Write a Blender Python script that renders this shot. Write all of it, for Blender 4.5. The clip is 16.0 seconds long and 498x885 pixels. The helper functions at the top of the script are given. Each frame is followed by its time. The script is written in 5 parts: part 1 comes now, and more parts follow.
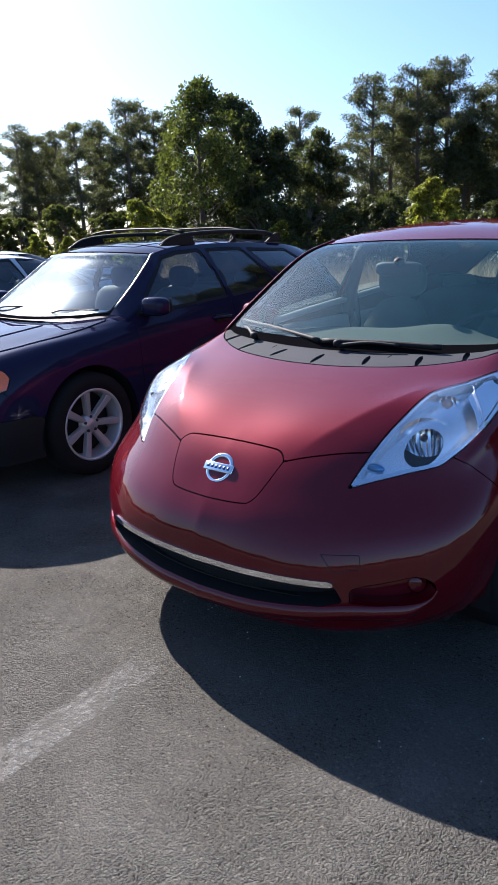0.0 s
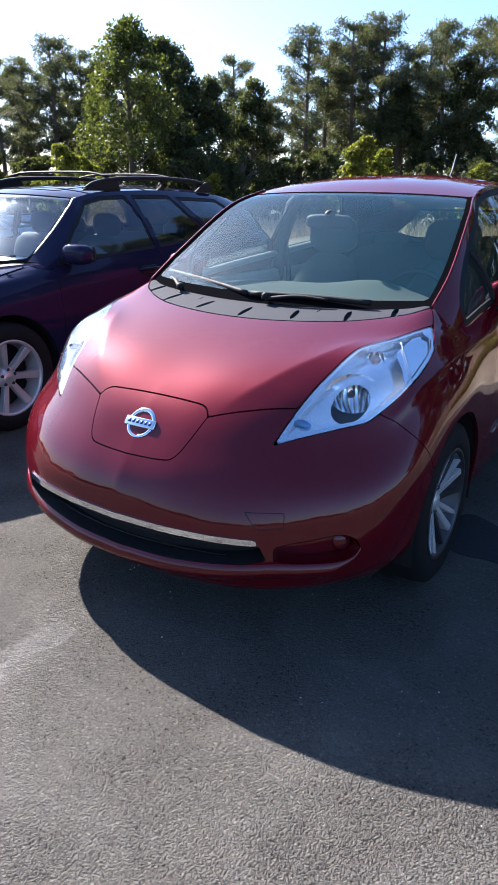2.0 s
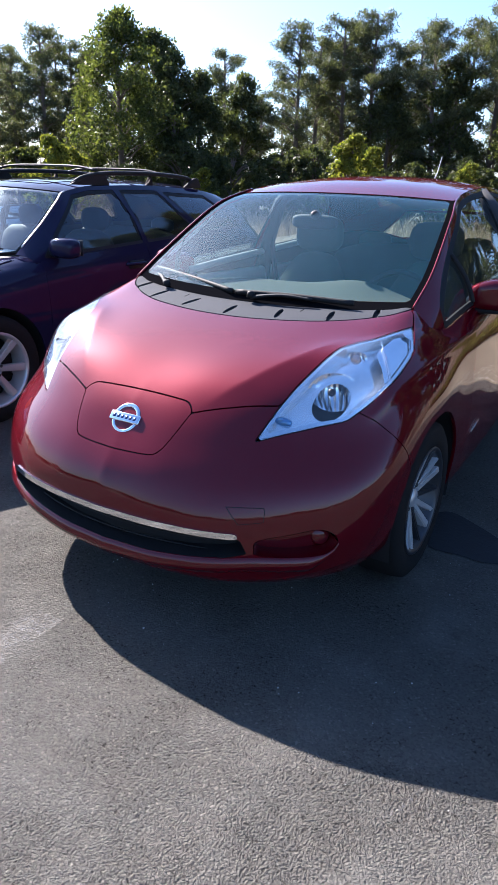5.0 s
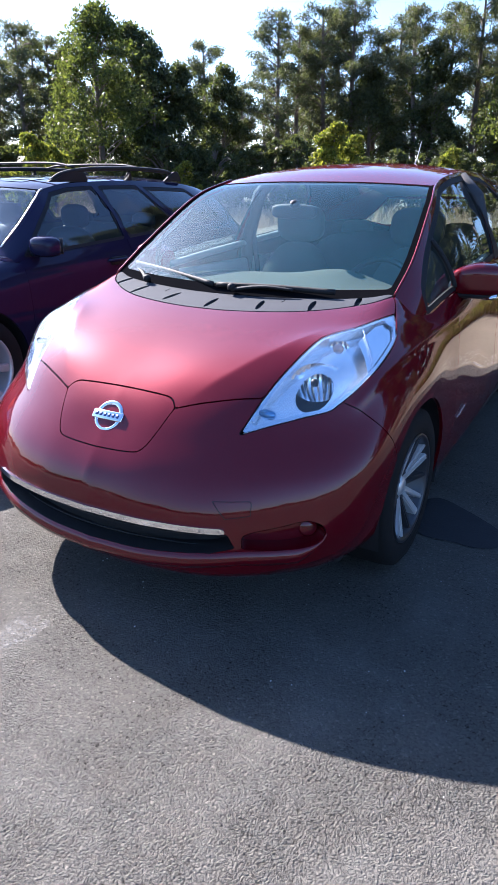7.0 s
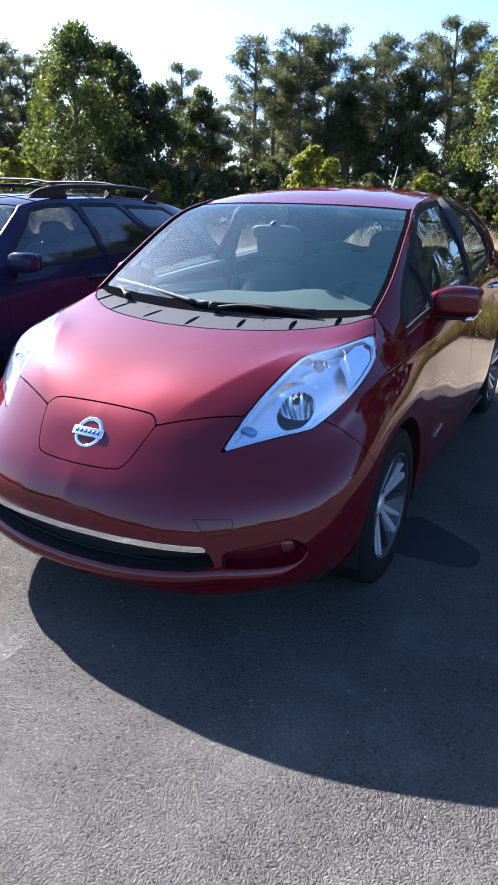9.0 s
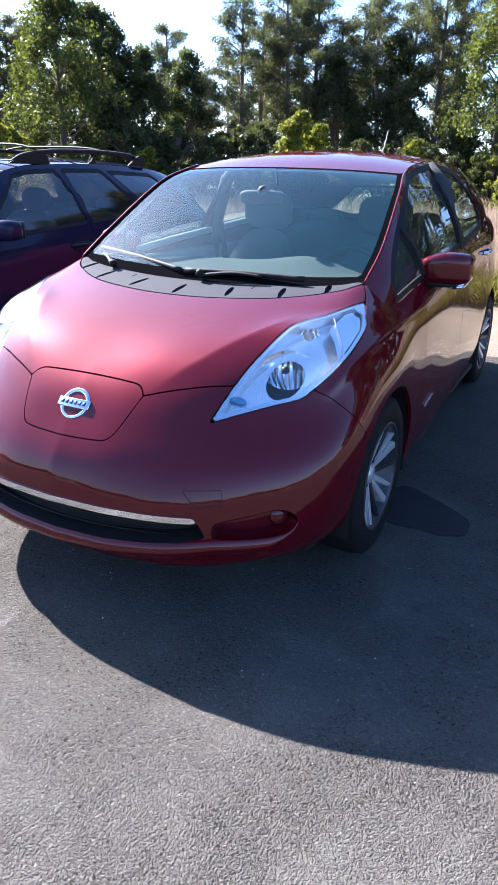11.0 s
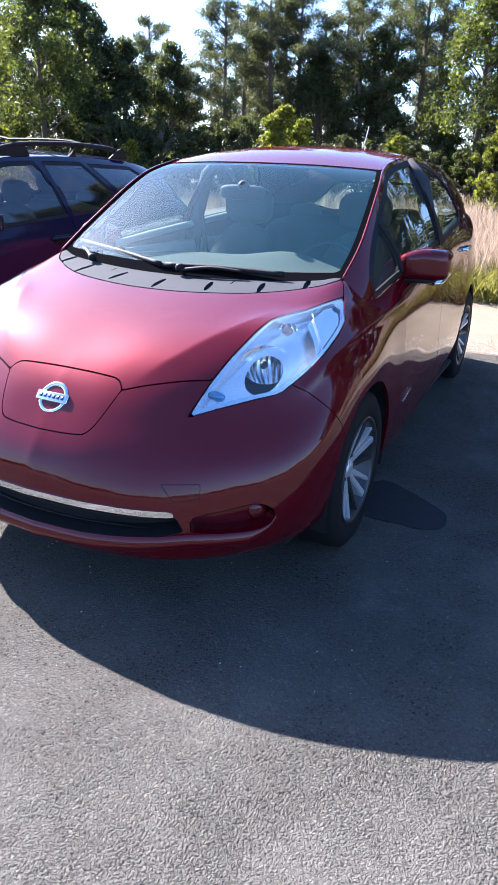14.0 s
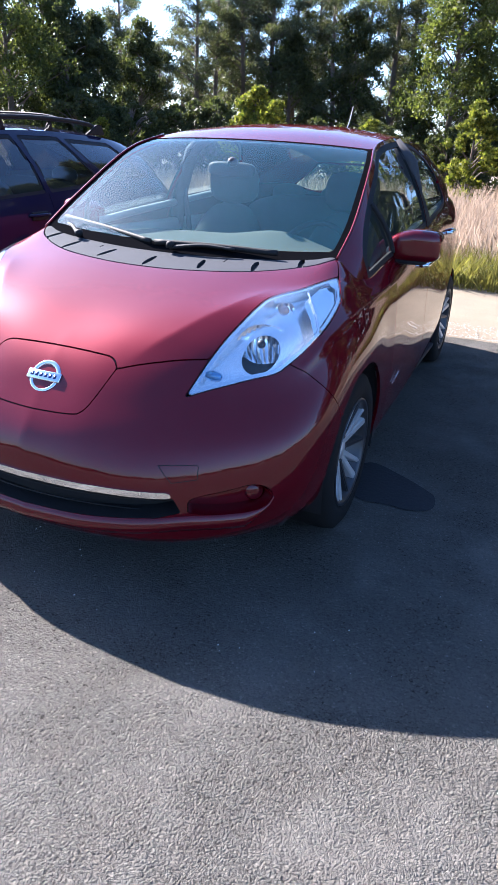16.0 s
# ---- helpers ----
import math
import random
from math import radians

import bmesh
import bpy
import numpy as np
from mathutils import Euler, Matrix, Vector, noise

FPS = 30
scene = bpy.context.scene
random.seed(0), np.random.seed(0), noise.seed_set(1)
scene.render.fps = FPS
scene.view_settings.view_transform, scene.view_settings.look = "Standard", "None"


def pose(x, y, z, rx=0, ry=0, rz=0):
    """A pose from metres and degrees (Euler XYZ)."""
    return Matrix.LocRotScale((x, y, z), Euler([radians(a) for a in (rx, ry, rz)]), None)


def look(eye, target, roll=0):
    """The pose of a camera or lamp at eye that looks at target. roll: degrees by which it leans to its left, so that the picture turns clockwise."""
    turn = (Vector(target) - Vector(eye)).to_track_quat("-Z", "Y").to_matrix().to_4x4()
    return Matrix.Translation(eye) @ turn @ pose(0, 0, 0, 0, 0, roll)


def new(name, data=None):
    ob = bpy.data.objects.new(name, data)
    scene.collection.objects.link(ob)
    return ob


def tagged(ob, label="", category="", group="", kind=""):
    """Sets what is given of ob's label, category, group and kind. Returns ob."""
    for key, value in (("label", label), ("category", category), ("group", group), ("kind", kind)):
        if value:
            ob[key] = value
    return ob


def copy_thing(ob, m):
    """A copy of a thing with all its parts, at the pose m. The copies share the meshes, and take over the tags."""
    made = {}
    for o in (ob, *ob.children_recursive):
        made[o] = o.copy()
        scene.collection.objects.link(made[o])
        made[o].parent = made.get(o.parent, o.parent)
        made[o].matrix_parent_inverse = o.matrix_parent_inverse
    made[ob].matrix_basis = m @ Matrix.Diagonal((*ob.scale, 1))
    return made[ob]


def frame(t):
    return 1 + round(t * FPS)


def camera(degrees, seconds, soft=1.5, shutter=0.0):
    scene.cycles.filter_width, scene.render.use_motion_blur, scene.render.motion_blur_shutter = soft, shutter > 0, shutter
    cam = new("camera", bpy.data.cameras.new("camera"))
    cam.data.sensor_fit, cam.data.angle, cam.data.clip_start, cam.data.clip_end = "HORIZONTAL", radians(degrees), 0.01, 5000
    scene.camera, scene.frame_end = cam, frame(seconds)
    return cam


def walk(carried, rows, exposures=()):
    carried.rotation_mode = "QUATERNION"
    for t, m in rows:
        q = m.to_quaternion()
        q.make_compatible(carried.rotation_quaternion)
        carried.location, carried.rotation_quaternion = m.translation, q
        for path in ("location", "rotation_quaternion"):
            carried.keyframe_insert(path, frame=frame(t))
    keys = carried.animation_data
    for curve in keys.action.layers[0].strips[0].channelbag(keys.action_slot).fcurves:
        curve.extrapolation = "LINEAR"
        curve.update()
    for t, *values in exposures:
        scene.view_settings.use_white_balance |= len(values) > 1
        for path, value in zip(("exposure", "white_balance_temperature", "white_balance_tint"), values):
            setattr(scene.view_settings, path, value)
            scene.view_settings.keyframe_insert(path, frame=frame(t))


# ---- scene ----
cam = camera(40.24, 16.0)
PATH = [  # seconds, eye, target, roll
    (0, (1.508, -1.561, 1.488), (0.327, -0.054, 0.910), -1.72),
    (0.5, (1.530, -1.547, 1.487), (0.290, -0.118, 0.840), -2.64),
    (1, (1.521, -1.532, 1.481), (0.283, -0.103, 0.828), -3.27),
    (1.5, (1.495, -1.517, 1.471), (0.314, -0.056, 0.786), -1.56),
    (2, (1.483, -1.488, 1.448), (0.489, 0.104, 0.756), 0.72),
    (2.5, (1.520, -1.513, 1.471), (0.645, 0.156, 0.801), 2.38),
    (3, (1.503, -1.510, 1.475), (0.528, 0.086, 0.767), 0.76),
    (3.5, (1.492, -1.510, 1.473), (0.476, 0.063, 0.771), 0.85),
    (4, (1.481, -1.501, 1.467), (0.493, 0.090, 0.765), 1.06),
    (4.5, (1.502, -1.523, 1.469), (0.545, 0.087, 0.767), 2.09),
    (7, (1.535, -1.493, 1.465), (0.600, 0.120, 0.742), 0.13),
    (7.5, (1.532, -1.496, 1.462), (0.632, 0.135, 0.734), 0.53),
    (8, (1.520, -1.487, 1.453), (0.643, 0.154, 0.720), 1.50),
    (8.5, (1.520, -1.501, 1.462), (0.654, 0.160, 0.761), 2.04),
    (9, (1.516, -1.506, 1.464), (0.637, 0.159, 0.792), 1.29),
    (11.5, (1.503, -1.479, 1.448), (0.673, 0.170, 0.679), 1.28),
    (12, (1.500, -1.485, 1.452), (0.664, 0.155, 0.671), 1.56),
    (12.5, (1.506, -1.488, 1.453), (0.650, 0.139, 0.667), 1.24),
    (13, (1.509, -1.481, 1.450), (0.656, 0.146, 0.661), 0.96),
    (13.5, (1.518, -1.481, 1.452), (0.665, 0.152, 0.673), 0.43),
    (14, (1.526, -1.486, 1.452), (0.735, 0.186, 0.690), 1.88),
    (14.5, (1.537, -1.514, 1.458), (0.735, 0.160, 0.715), 1.81),
    (15, (1.531, -1.525, 1.460), (0.713, 0.160, 0.759), 1.91),
    (15.5, (1.501, -1.517, 1.448), (0.716, 0.169, 0.712), 1.57),
    (16, (1.436, -1.508, 1.425), (0.736, 0.186, 0.626), 3.10),
]
EXPOSURES = [(0.0, 1.75, 4960, 12), (2.0, 2.2, 4950, 13), (3.5, 2.38, 4930, 14), (4.5, 2.25, 4920, 14), (7.0, 2.56, 4830, 15), (8.0, 2.64, 4800, 15), (9.1, 2.5, 4800, 15), (11.5, 2.72, 4800, 15), (12.5, 2.82, 4800, 15), (16.0, 2.68, 4800, 15)]
walk(cam, [(t, look(eye, target, roll)) for t, eye, target, roll in PATH], EXPOSURES)

# ---- daylight: low morning sun from the far side of the cars ----
SUN_AZ, SUN_EL = -71.6, 35.6   # degrees from +y towards +x, degrees above the horizon
world = bpy.data.worlds.new("sky")
scene.world = world
world.use_nodes = True
wn = world.node_tree.nodes
sky = wn.new("ShaderNodeTexSky")
sky.sky_type, sky.sun_disc = "NISHITA", False
sky.sun_elevation, sky.sun_rotation = radians(SUN_EL), radians(SUN_AZ)
sky.air_density, sky.dust_density, sky.ozone_density = 1.0, 1.2, 1.0
wn["Background"].inputs["Strength"].default_value = 0.049
world.node_tree.links.new(sky.outputs[0], wn["Background"].inputs["Color"])

sun = new("sun", bpy.data.lights.new("sun", "SUN"))
sun.data.energy, sun.data.angle, sun.data.color = 5.0, radians(0.55), (1.0, 0.78, 0.545)
sun_dir = Vector((math.sin(radians(SUN_AZ)) * math.cos(radians(SUN_EL)), math.cos(radians(SUN_AZ)) * math.cos(radians(SUN_EL)), math.sin(radians(SUN_EL))))
sun.matrix_world = look(sun_dir * 60, (0, 0, 0))


# ---- materials ----
def material(name):
    m = bpy.data.materials.new(name)
    m.use_nodes = True
    nt = m.node_tree
    return m, nt, nt.nodes["Principled BSDF"]


def link(nt, a, b):
    nt.links.new(a, b)


def noise_tex(nt, scale, detail=4.0, rough=0.55, coords="Object"):
    tc = nt.nodes.new("ShaderNodeTexCoord")
    n = nt.nodes.new("ShaderNodeTexNoise")
    n.inputs["Scale"].default_value, n.inputs["Detail"].default_value, n.inputs["Roughness"].default_value = scale, detail, rough
    link(nt, tc.outputs[coords], n.inputs["Vector"])
    return n


def ramp(nt, fac, stops):
    r = nt.nodes.new("ShaderNodeValToRGB")
    while len(r.color_ramp.elements) < len(stops):
        r.color_ramp.elements.new(0.5)
    for e, (p, c) in zip(r.color_ramp.elements, stops):
        e.position, e.color = p, (*c, 1)
    link(nt, fac, r.inputs[0])
    return r.outputs[0]


def mix(nt, fac, a, b, how="MIX"):
    m = nt.nodes.new("ShaderNodeMix")
    m.data_type, m.blend_type = "RGBA", how
    for sock, v in ((m.inputs[0], fac), (m.inputs[6], a), (m.inputs[7], b)):
        if isinstance(v, (int, float)):
            sock.default_value = v
        elif isinstance(v, tuple):
            sock.default_value = (*v, 1)
        else:
            link(nt, v, sock)
    return m.outputs[2]


def bump(nt, p, height, strength, distance):
    b = nt.nodes.new("ShaderNodeBump")
    b.inputs["Strength"].default_value, b.inputs["Distance"].default_value = strength, distance
    link(nt, height, b.inputs["Height"])
    link(nt, b.outputs[0], p.inputs["Normal"])
    return b


def simple(name, color, rough=0.5, metal=0.0, vary=0.12, scale=6.0, bump_scale=0.0, bump_dist=0.002, coat=0.0, spec=0.5):
    """A plain surface whose colour varies a little at two scales."""
    m, nt, p = material(name)
    n1, n2 = noise_tex(nt, scale), noise_tex(nt, scale * 9)
    lo = tuple(c * (1 - vary) for c in color)
    hi = tuple(min(1, c * (1 + vary)) for c in color)
    c = mix(nt, n2.outputs[0], ramp(nt, n1.outputs[0], ((0.3, lo), (0.7, hi))), color)
    link(nt, c, p.inputs["Base Color"])
    p.inputs["Roughness"].default_value, p.inputs["Metallic"].default_value = rough, metal
    p.inputs["Coat Weight"].default_value, p.inputs["Specular IOR Level"].default_value = coat, spec
    p.inputs["Coat Roughness"].default_value = 0.03
    if bump_scale:
        bump(nt, p, noise_tex(nt, bump_scale).outputs[0], 0.5, bump_dist)
    return m


def car_paint(name, color, flake, metal=0.55, rough=0.33, ior=1.6):
    m, nt, p = material(name)
    fine = noise_tex(nt, 900, 2)
    dust_veil = noise_tex(nt, 7, 6, 0.7)
    c = mix(nt, fine.outputs[0], color, flake)
    link(nt, mix(nt, ramp(nt, dust_veil.outputs[0], ((0.5, (0, 0, 0)), (0.9, (0.015, 0.015, 0.015)))), c, (0.3, 0.27, 0.24)), p.inputs["Base Color"])
    p.inputs["Metallic"].default_value, p.inputs["Roughness"].default_value = metal, rough
    p.inputs["Coat Weight"].default_value, p.inputs["Coat IOR"].default_value = 1.0, ior
    p.inputs["Specular IOR Level"].default_value = 0.0
    cr = ramp(nt, dust_veil.outputs[0], ((0.4, (0.012, 0.012, 0.012)), (0.85, (0.05, 0.05, 0.05))))
    link(nt, cr, p.inputs["Coat Roughness"])
    return m


def glass(name, tint, gloss=1.0, dust_veil=0.0, veil_color=(0.6, 0.62, 0.6), low=0.08, haze=0.15):
    """A pane: clear where seen straight on, mirror-like at a slant."""
    m = bpy.data.materials.new(name)
    m.use_nodes = True
    nt = m.node_tree
    nt.nodes.remove(nt.nodes["Principled BSDF"])
    out = nt.nodes["Material Output"]
    tr, gl, lw, mx = (nt.nodes.new("ShaderNode" + k) for k in ("BsdfTransparent", "BsdfGlossy", "LayerWeight", "MixShader"))
    tr.inputs[0].default_value = (*tint, 1)
    gl.inputs["Roughness"].default_value = 0.012
    gl.inputs[0].default_value = (gloss, gloss, gloss, 1)
    lw.inputs[0].default_value = 0.5
    pw, ad = nt.nodes.new("ShaderNodeMath"), nt.nodes.new("ShaderNodeMath")
    pw.operation, ad.operation = "POWER", "MULTIPLY_ADD"
    pw.inputs[1].default_value, ad.inputs[1].default_value, ad.inputs[2].default_value = 4.0, 0.9 - low, low
    link(nt, lw.outputs["Facing"], pw.inputs[0])
    link(nt, pw.outputs[0], ad.inputs[0])
    link(nt, ad.outputs[0], mx.inputs[0])
    link(nt, tr.outputs[0], mx.inputs[1])
    link(nt, gl.outputs[0], mx.inputs[2])
    last = mx.outputs[0]
    # tinted veil mixed over the pane, for dust and painted haze
    if dust_veil:
        df, hz, m1, m2 = (nt.nodes.new("ShaderNode" + k) for k in ("BsdfDiffuse", "BsdfGlossy", "MixShader", "MixShader"))
        df.inputs[0].default_value = hz.inputs[0].default_value = (*veil_color, 1)
        hz.inputs["Roughness"].default_value = 0.27
        m1.inputs[0].default_value = haze
        link(nt, df.outputs[0], m1.inputs[1])
        link(nt, hz.outputs[0], m1.inputs[2])
        n = noise_tex(nt, 5, 5, 0.6)
        link(nt, ramp(nt, n.outputs[0], ((0.3, (dust_veil * 0.7,) * 3), (0.8, (dust_veil * 1.3,) * 3))), m2.inputs[0])
        link(nt, last, m2.inputs[1])
        link(nt, m1.outputs[0], m2.inputs[2])
        last = m2.outputs[0]
    link(nt, last, out.inputs[0])
    return m


def leafy(name, dark, light, trans=0.35, through_tint=(1.5, 1.6, 0.6)):
    """Foliage: hue varies leaf by leaf, and light comes through."""
    m, nt, p = material(name)
    g = nt.nodes.new("ShaderNodeNewGeometry")
    n = noise_tex(nt, 0.9, 3)
    c = mix(nt, n.outputs[0], ramp(nt, g.outputs["Random Per Island"], ((0.0, dark), (1.0, light))), dark)
    link(nt, c, p.inputs["Base Color"])
    p.inputs["Roughness"].default_value = 0.5
    p.inputs["Specular IOR Level"].default_value = 0.1
    t, mx = nt.nodes.new("ShaderNodeBsdfTranslucent"), nt.nodes.new("ShaderNodeMixShader")
    link(nt, mix(nt, 1.0, c, through_tint, "MULTIPLY"), t.inputs[0])
    mx.inputs[0].default_value = trans
    out = nt.nodes["Material Output"]
    link(nt, p.outputs[0], mx.inputs[1])
    link(nt, t.outputs[0], mx.inputs[2])
    link(nt, mx.outputs[0], out.inputs[0])
    return m


def asphalt():
    """Worn stones of two sizes set close in binder, with pits where single stones have come out, darkened for shade."""
    m, nt, p = material("asphalt")
    big, mid, worn = noise_tex(nt, 0.8, 5, 0.6), noise_tex(nt, 7, 5, 0.65), noise_tex(nt, 2.6, 5, 0.7)
    grit, fine = noise_tex(nt, 340, 3, 0.65), noise_tex(nt, 75, 3, 0.6)
    tc = nt.nodes.new("ShaderNodeTexCoord")
    wob = nt.nodes.new("ShaderNodeVectorMath")
    wob.operation = "MULTIPLY_ADD"
    wob.inputs[1].default_value = (0.007, 0.007, 0.0)
    link(nt, noise_tex(nt, 150, 2).outputs["Color"], wob.inputs[0])
    link(nt, tc.outputs["Object"], wob.inputs[2])

    def stones(scale):
        v = nt.nodes.new("ShaderNodeTexVoronoi")
        v.inputs["Scale"].default_value = scale
        link(nt, wob.outputs[0], v.inputs["Vector"])
        sep = nt.nodes.new("ShaderNodeSeparateColor")
        link(nt, v.outputs["Color"], sep.inputs[0])
        return ramp(nt, v.outputs["Distance"], ((0.12, (1, 1, 1)), (0.78, (0, 0, 0)))), sep

    dome, sep = stones(150)
    dome2, sep2 = stones(290)
    base = ramp(nt, big.outputs[0], ((0.3, (0.130, 0.125, 0.112)), (0.7, (0.170, 0.164, 0.150))))
    base = mix(nt, ramp(nt, mid.outputs[0], ((0.4, (0, 0, 0)), (0.75, (0.6, 0.6, 0.6)))), base, (0.152, 0.139, 0.123))
    stone = ramp(nt, sep.outputs[0], ((0.0, (0.82, 0.81, 0.80)), (0.5, (1.0, 0.99, 0.98)), (0.93, (1.10, 1.08, 1.05)), (1.0, (1.45, 1.42, 1.38))))
    c = mix(nt, 1.0, base, stone, "MULTIPLY")
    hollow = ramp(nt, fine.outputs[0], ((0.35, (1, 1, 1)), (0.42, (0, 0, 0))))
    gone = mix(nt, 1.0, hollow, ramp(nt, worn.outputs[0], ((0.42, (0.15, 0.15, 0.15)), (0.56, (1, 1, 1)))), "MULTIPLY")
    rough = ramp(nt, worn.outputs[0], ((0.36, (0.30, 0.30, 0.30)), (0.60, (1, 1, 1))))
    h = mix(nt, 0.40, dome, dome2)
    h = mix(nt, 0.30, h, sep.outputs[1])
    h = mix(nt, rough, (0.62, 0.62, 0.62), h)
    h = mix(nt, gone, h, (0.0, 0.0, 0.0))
    # low gaps and pits multiplied darker: their shade painted into the colour
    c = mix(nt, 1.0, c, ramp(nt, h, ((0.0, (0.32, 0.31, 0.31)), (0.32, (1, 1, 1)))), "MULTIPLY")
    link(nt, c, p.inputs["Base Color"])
    p.inputs["Roughness"].default_value = 0.9
    p.inputs["Specular IOR Level"].default_value = 0.06
    bump(nt, p, mix(nt, 0.26, h, mix(nt, 0.5, fine.outputs[0], grit.outputs[0])), 1.0, 0.050)
    return m


def patchy(name, color, rough, scale, lo, hi, most=1.0):
    """A thin layer with holes worn through it."""
    m, nt, p = material(name)
    n, n2 = noise_tex(nt, scale, 6, 0.7), noise_tex(nt, scale * 5, 4, 0.7)
    k = ramp(nt, mix(nt, 0.5, n.outputs[0], n2.outputs[0]), ((lo, (0, 0, 0)), (hi, (most,) * 3)))
    p.inputs["Base Color"].default_value = (*color, 1)
    p.inputs["Roughness"].default_value = rough
    link(nt, k, p.inputs["Alpha"])
    bump(nt, p, noise_tex(nt, 70, 3).outputs[0], 1.0, 0.015)
    return m


RED = car_paint("red_metallic_paint", (0.072, 0.0008, 0.0046), (0.105, 0.0018, 0.0082), 0.26, 0.46, 1.48)
NAVY = car_paint("dark_blue_paint", (0.010, 0.009, 0.025), (0.019, 0.018, 0.050), 0.0, 0.5, 1.28)
SILVER = car_paint("silver_paint", (0.5, 0.51, 0.52), (0.65, 0.66, 0.67), 0.6)
BLACK = simple("black_plastic", (0.014, 0.014, 0.015), 0.6, spec=0.2, bump_scale=300)
COWL = simple("grey_cowl_plastic", (0.036, 0.039, 0.047), 0.8, spec=0.14, bump_scale=400, bump_dist=0.0008)
GAP = simple("dark_gap", (0.006, 0.006, 0.007), 0.8)
RUBBER = simple("tyre_rubber", (0.011, 0.0105, 0.0105), 0.85, spec=0.2, bump_scale=80)
CHROME = simple("chrome", (0.82, 0.83, 0.85), 0.06, 1.0, 0.03)
ALLOY = simple("alloy_wheel_silver", (0.60, 0.59, 0.585), 0.3, 0.5, 0.06)
DARKALLOY = simple("dark_grey_wheel_paint", (0.05, 0.05, 0.055), 0.35, 0.5)
GLARE = glass("hazy_windscreen_glass", (0.72, 0.82, 0.84), 1.0, 0.09, (0.50, 0.60, 0.68), 0.11, 0.6)
# the teal veil colour stands in for the sky's reflection
GLASS = glass("windscreen_glass", (0.74, 0.88, 0.85), 0.66, 0.028, (0.12, 0.50, 0.58), 0.08, 0.0)
SIDEGLASS = glass("side_window_glass", (0.64, 0.70, 0.70), 1.0, 0.01)
LENS = glass("lamp_lens", (0.96, 0.98, 1.0), 1.0, 0.02, (0.8, 0.85, 0.9), 0.06)
REFLECT = simple("lamp_reflector", (0.88, 0.90, 0.93), 0.10, 1.0, 0.05)
HOUSING = simple("lamp_housing_silver", (0.90, 0.92, 0.94), 0.20, 0.75, 0.04)
BLUELENS = simple("blue_lamp_trim", (0.16, 0.30, 0.52), 0.15, 0.7, 0.1)
AMBER = simple("amber_lens", (0.75, 0.16, 0.03), 0.15, 0.0, 0.1, coat=1.0)
BEIGE = simple("light_grey_seat_fabric", (0.085, 0.092, 0.086), 0.95, spec=0.1, bump_scale=220)
DASH = simple("grey_dashboard", (0.052, 0.062, 0.056), 0.9, spec=0.1, bump_scale=260)
TRIM = simple("pale_interior_trim", (0.42, 0.43, 0.40), 0.6)
DARKIN = simple("dark_interior", (0.03, 0.03, 0.033), 0.7)
ASPHALT = asphalt()


# ---- geometry helpers ----
def part(name, bm, mat, parent=None, label="", smooth=True, sharp=None):
    """Links a bmesh as one mesh object, under a thing or a part."""
    me = bpy.data.meshes.new(name)
    for f in bm.faces:
        f.smooth = smooth
    bm.to_mesh(me)
    bm.free()
    if sharp:
        me.set_sharp_from_angle(angle=radians(sharp))
    me.materials.append(mat)
    ob = new(name, me)
    if parent:
        ob.parent = parent
    return tagged(ob, label)


def thing(name, label, category, m=None, group="", kind=""):
    ob = new(name)
    if m is not None:
        ob.matrix_world = m
    return tagged(ob, label, category, group, kind)


def raw(verts, faces):
    bm = bmesh.new()
    vs = [bm.verts.new(v) for v in verts]
    for f in faces:
        if len(set(f)) > 2:
            try:
                bm.faces.new([vs[i] for i in f])
            except ValueError:
                pass
    return bm


def box(sx, sy, sz, at=(0, 0, 0), bev=0.0, seg=2, rot=None):
    bm = bmesh.new()
    bmesh.ops.create_cube(bm, size=1, matrix=Matrix.Diagonal((sx, sy, sz, 1)))
    if bev:
        bmesh.ops.bevel(bm, geom=list(bm.edges), offset=bev, segments=seg, profile=0.5, affect="EDGES")
    m = Matrix.Translation(at) @ (rot.to_4x4() if rot is not None else Matrix())
    bmesh.ops.transform(bm, matrix=m, verts=bm.verts)
    return bm


def join(*bms):
    out = bms[0]
    for b in bms[1:]:
        me = bpy.data.meshes.new("join")
        b.to_mesh(me)
        b.free()
        out.from_mesh(me)
        bpy.data.meshes.remove(me)
    return out


def spline(pts, n, closed=False):
    """Catmull-Rom through the points, n samples, evenly in parameter."""
    p = np.array(pts, float)
    k = len(p)
    if closed:
        p = np.vstack([p[-1], p, p[0], p[1]])
        t = np.linspace(0, k, n, endpoint=False)
    else:
        p = np.vstack([2 * p[0] - p[1], p, 2 * p[-1] - p[-2]])
        t = np.linspace(0, k - 1, n)
    i = np.minimum(t.astype(int), len(p) - 4)
    f = (t - i)[:, None]
    a, b, c, d = p[i], p[i + 1], p[i + 2], p[i + 3]
    return 0.5 * (2 * b + (c - a) * f + (2 * a - 5 * b + 4 * c - d) * f**2 + (3 * b - a - 3 * c + d) * f**3)


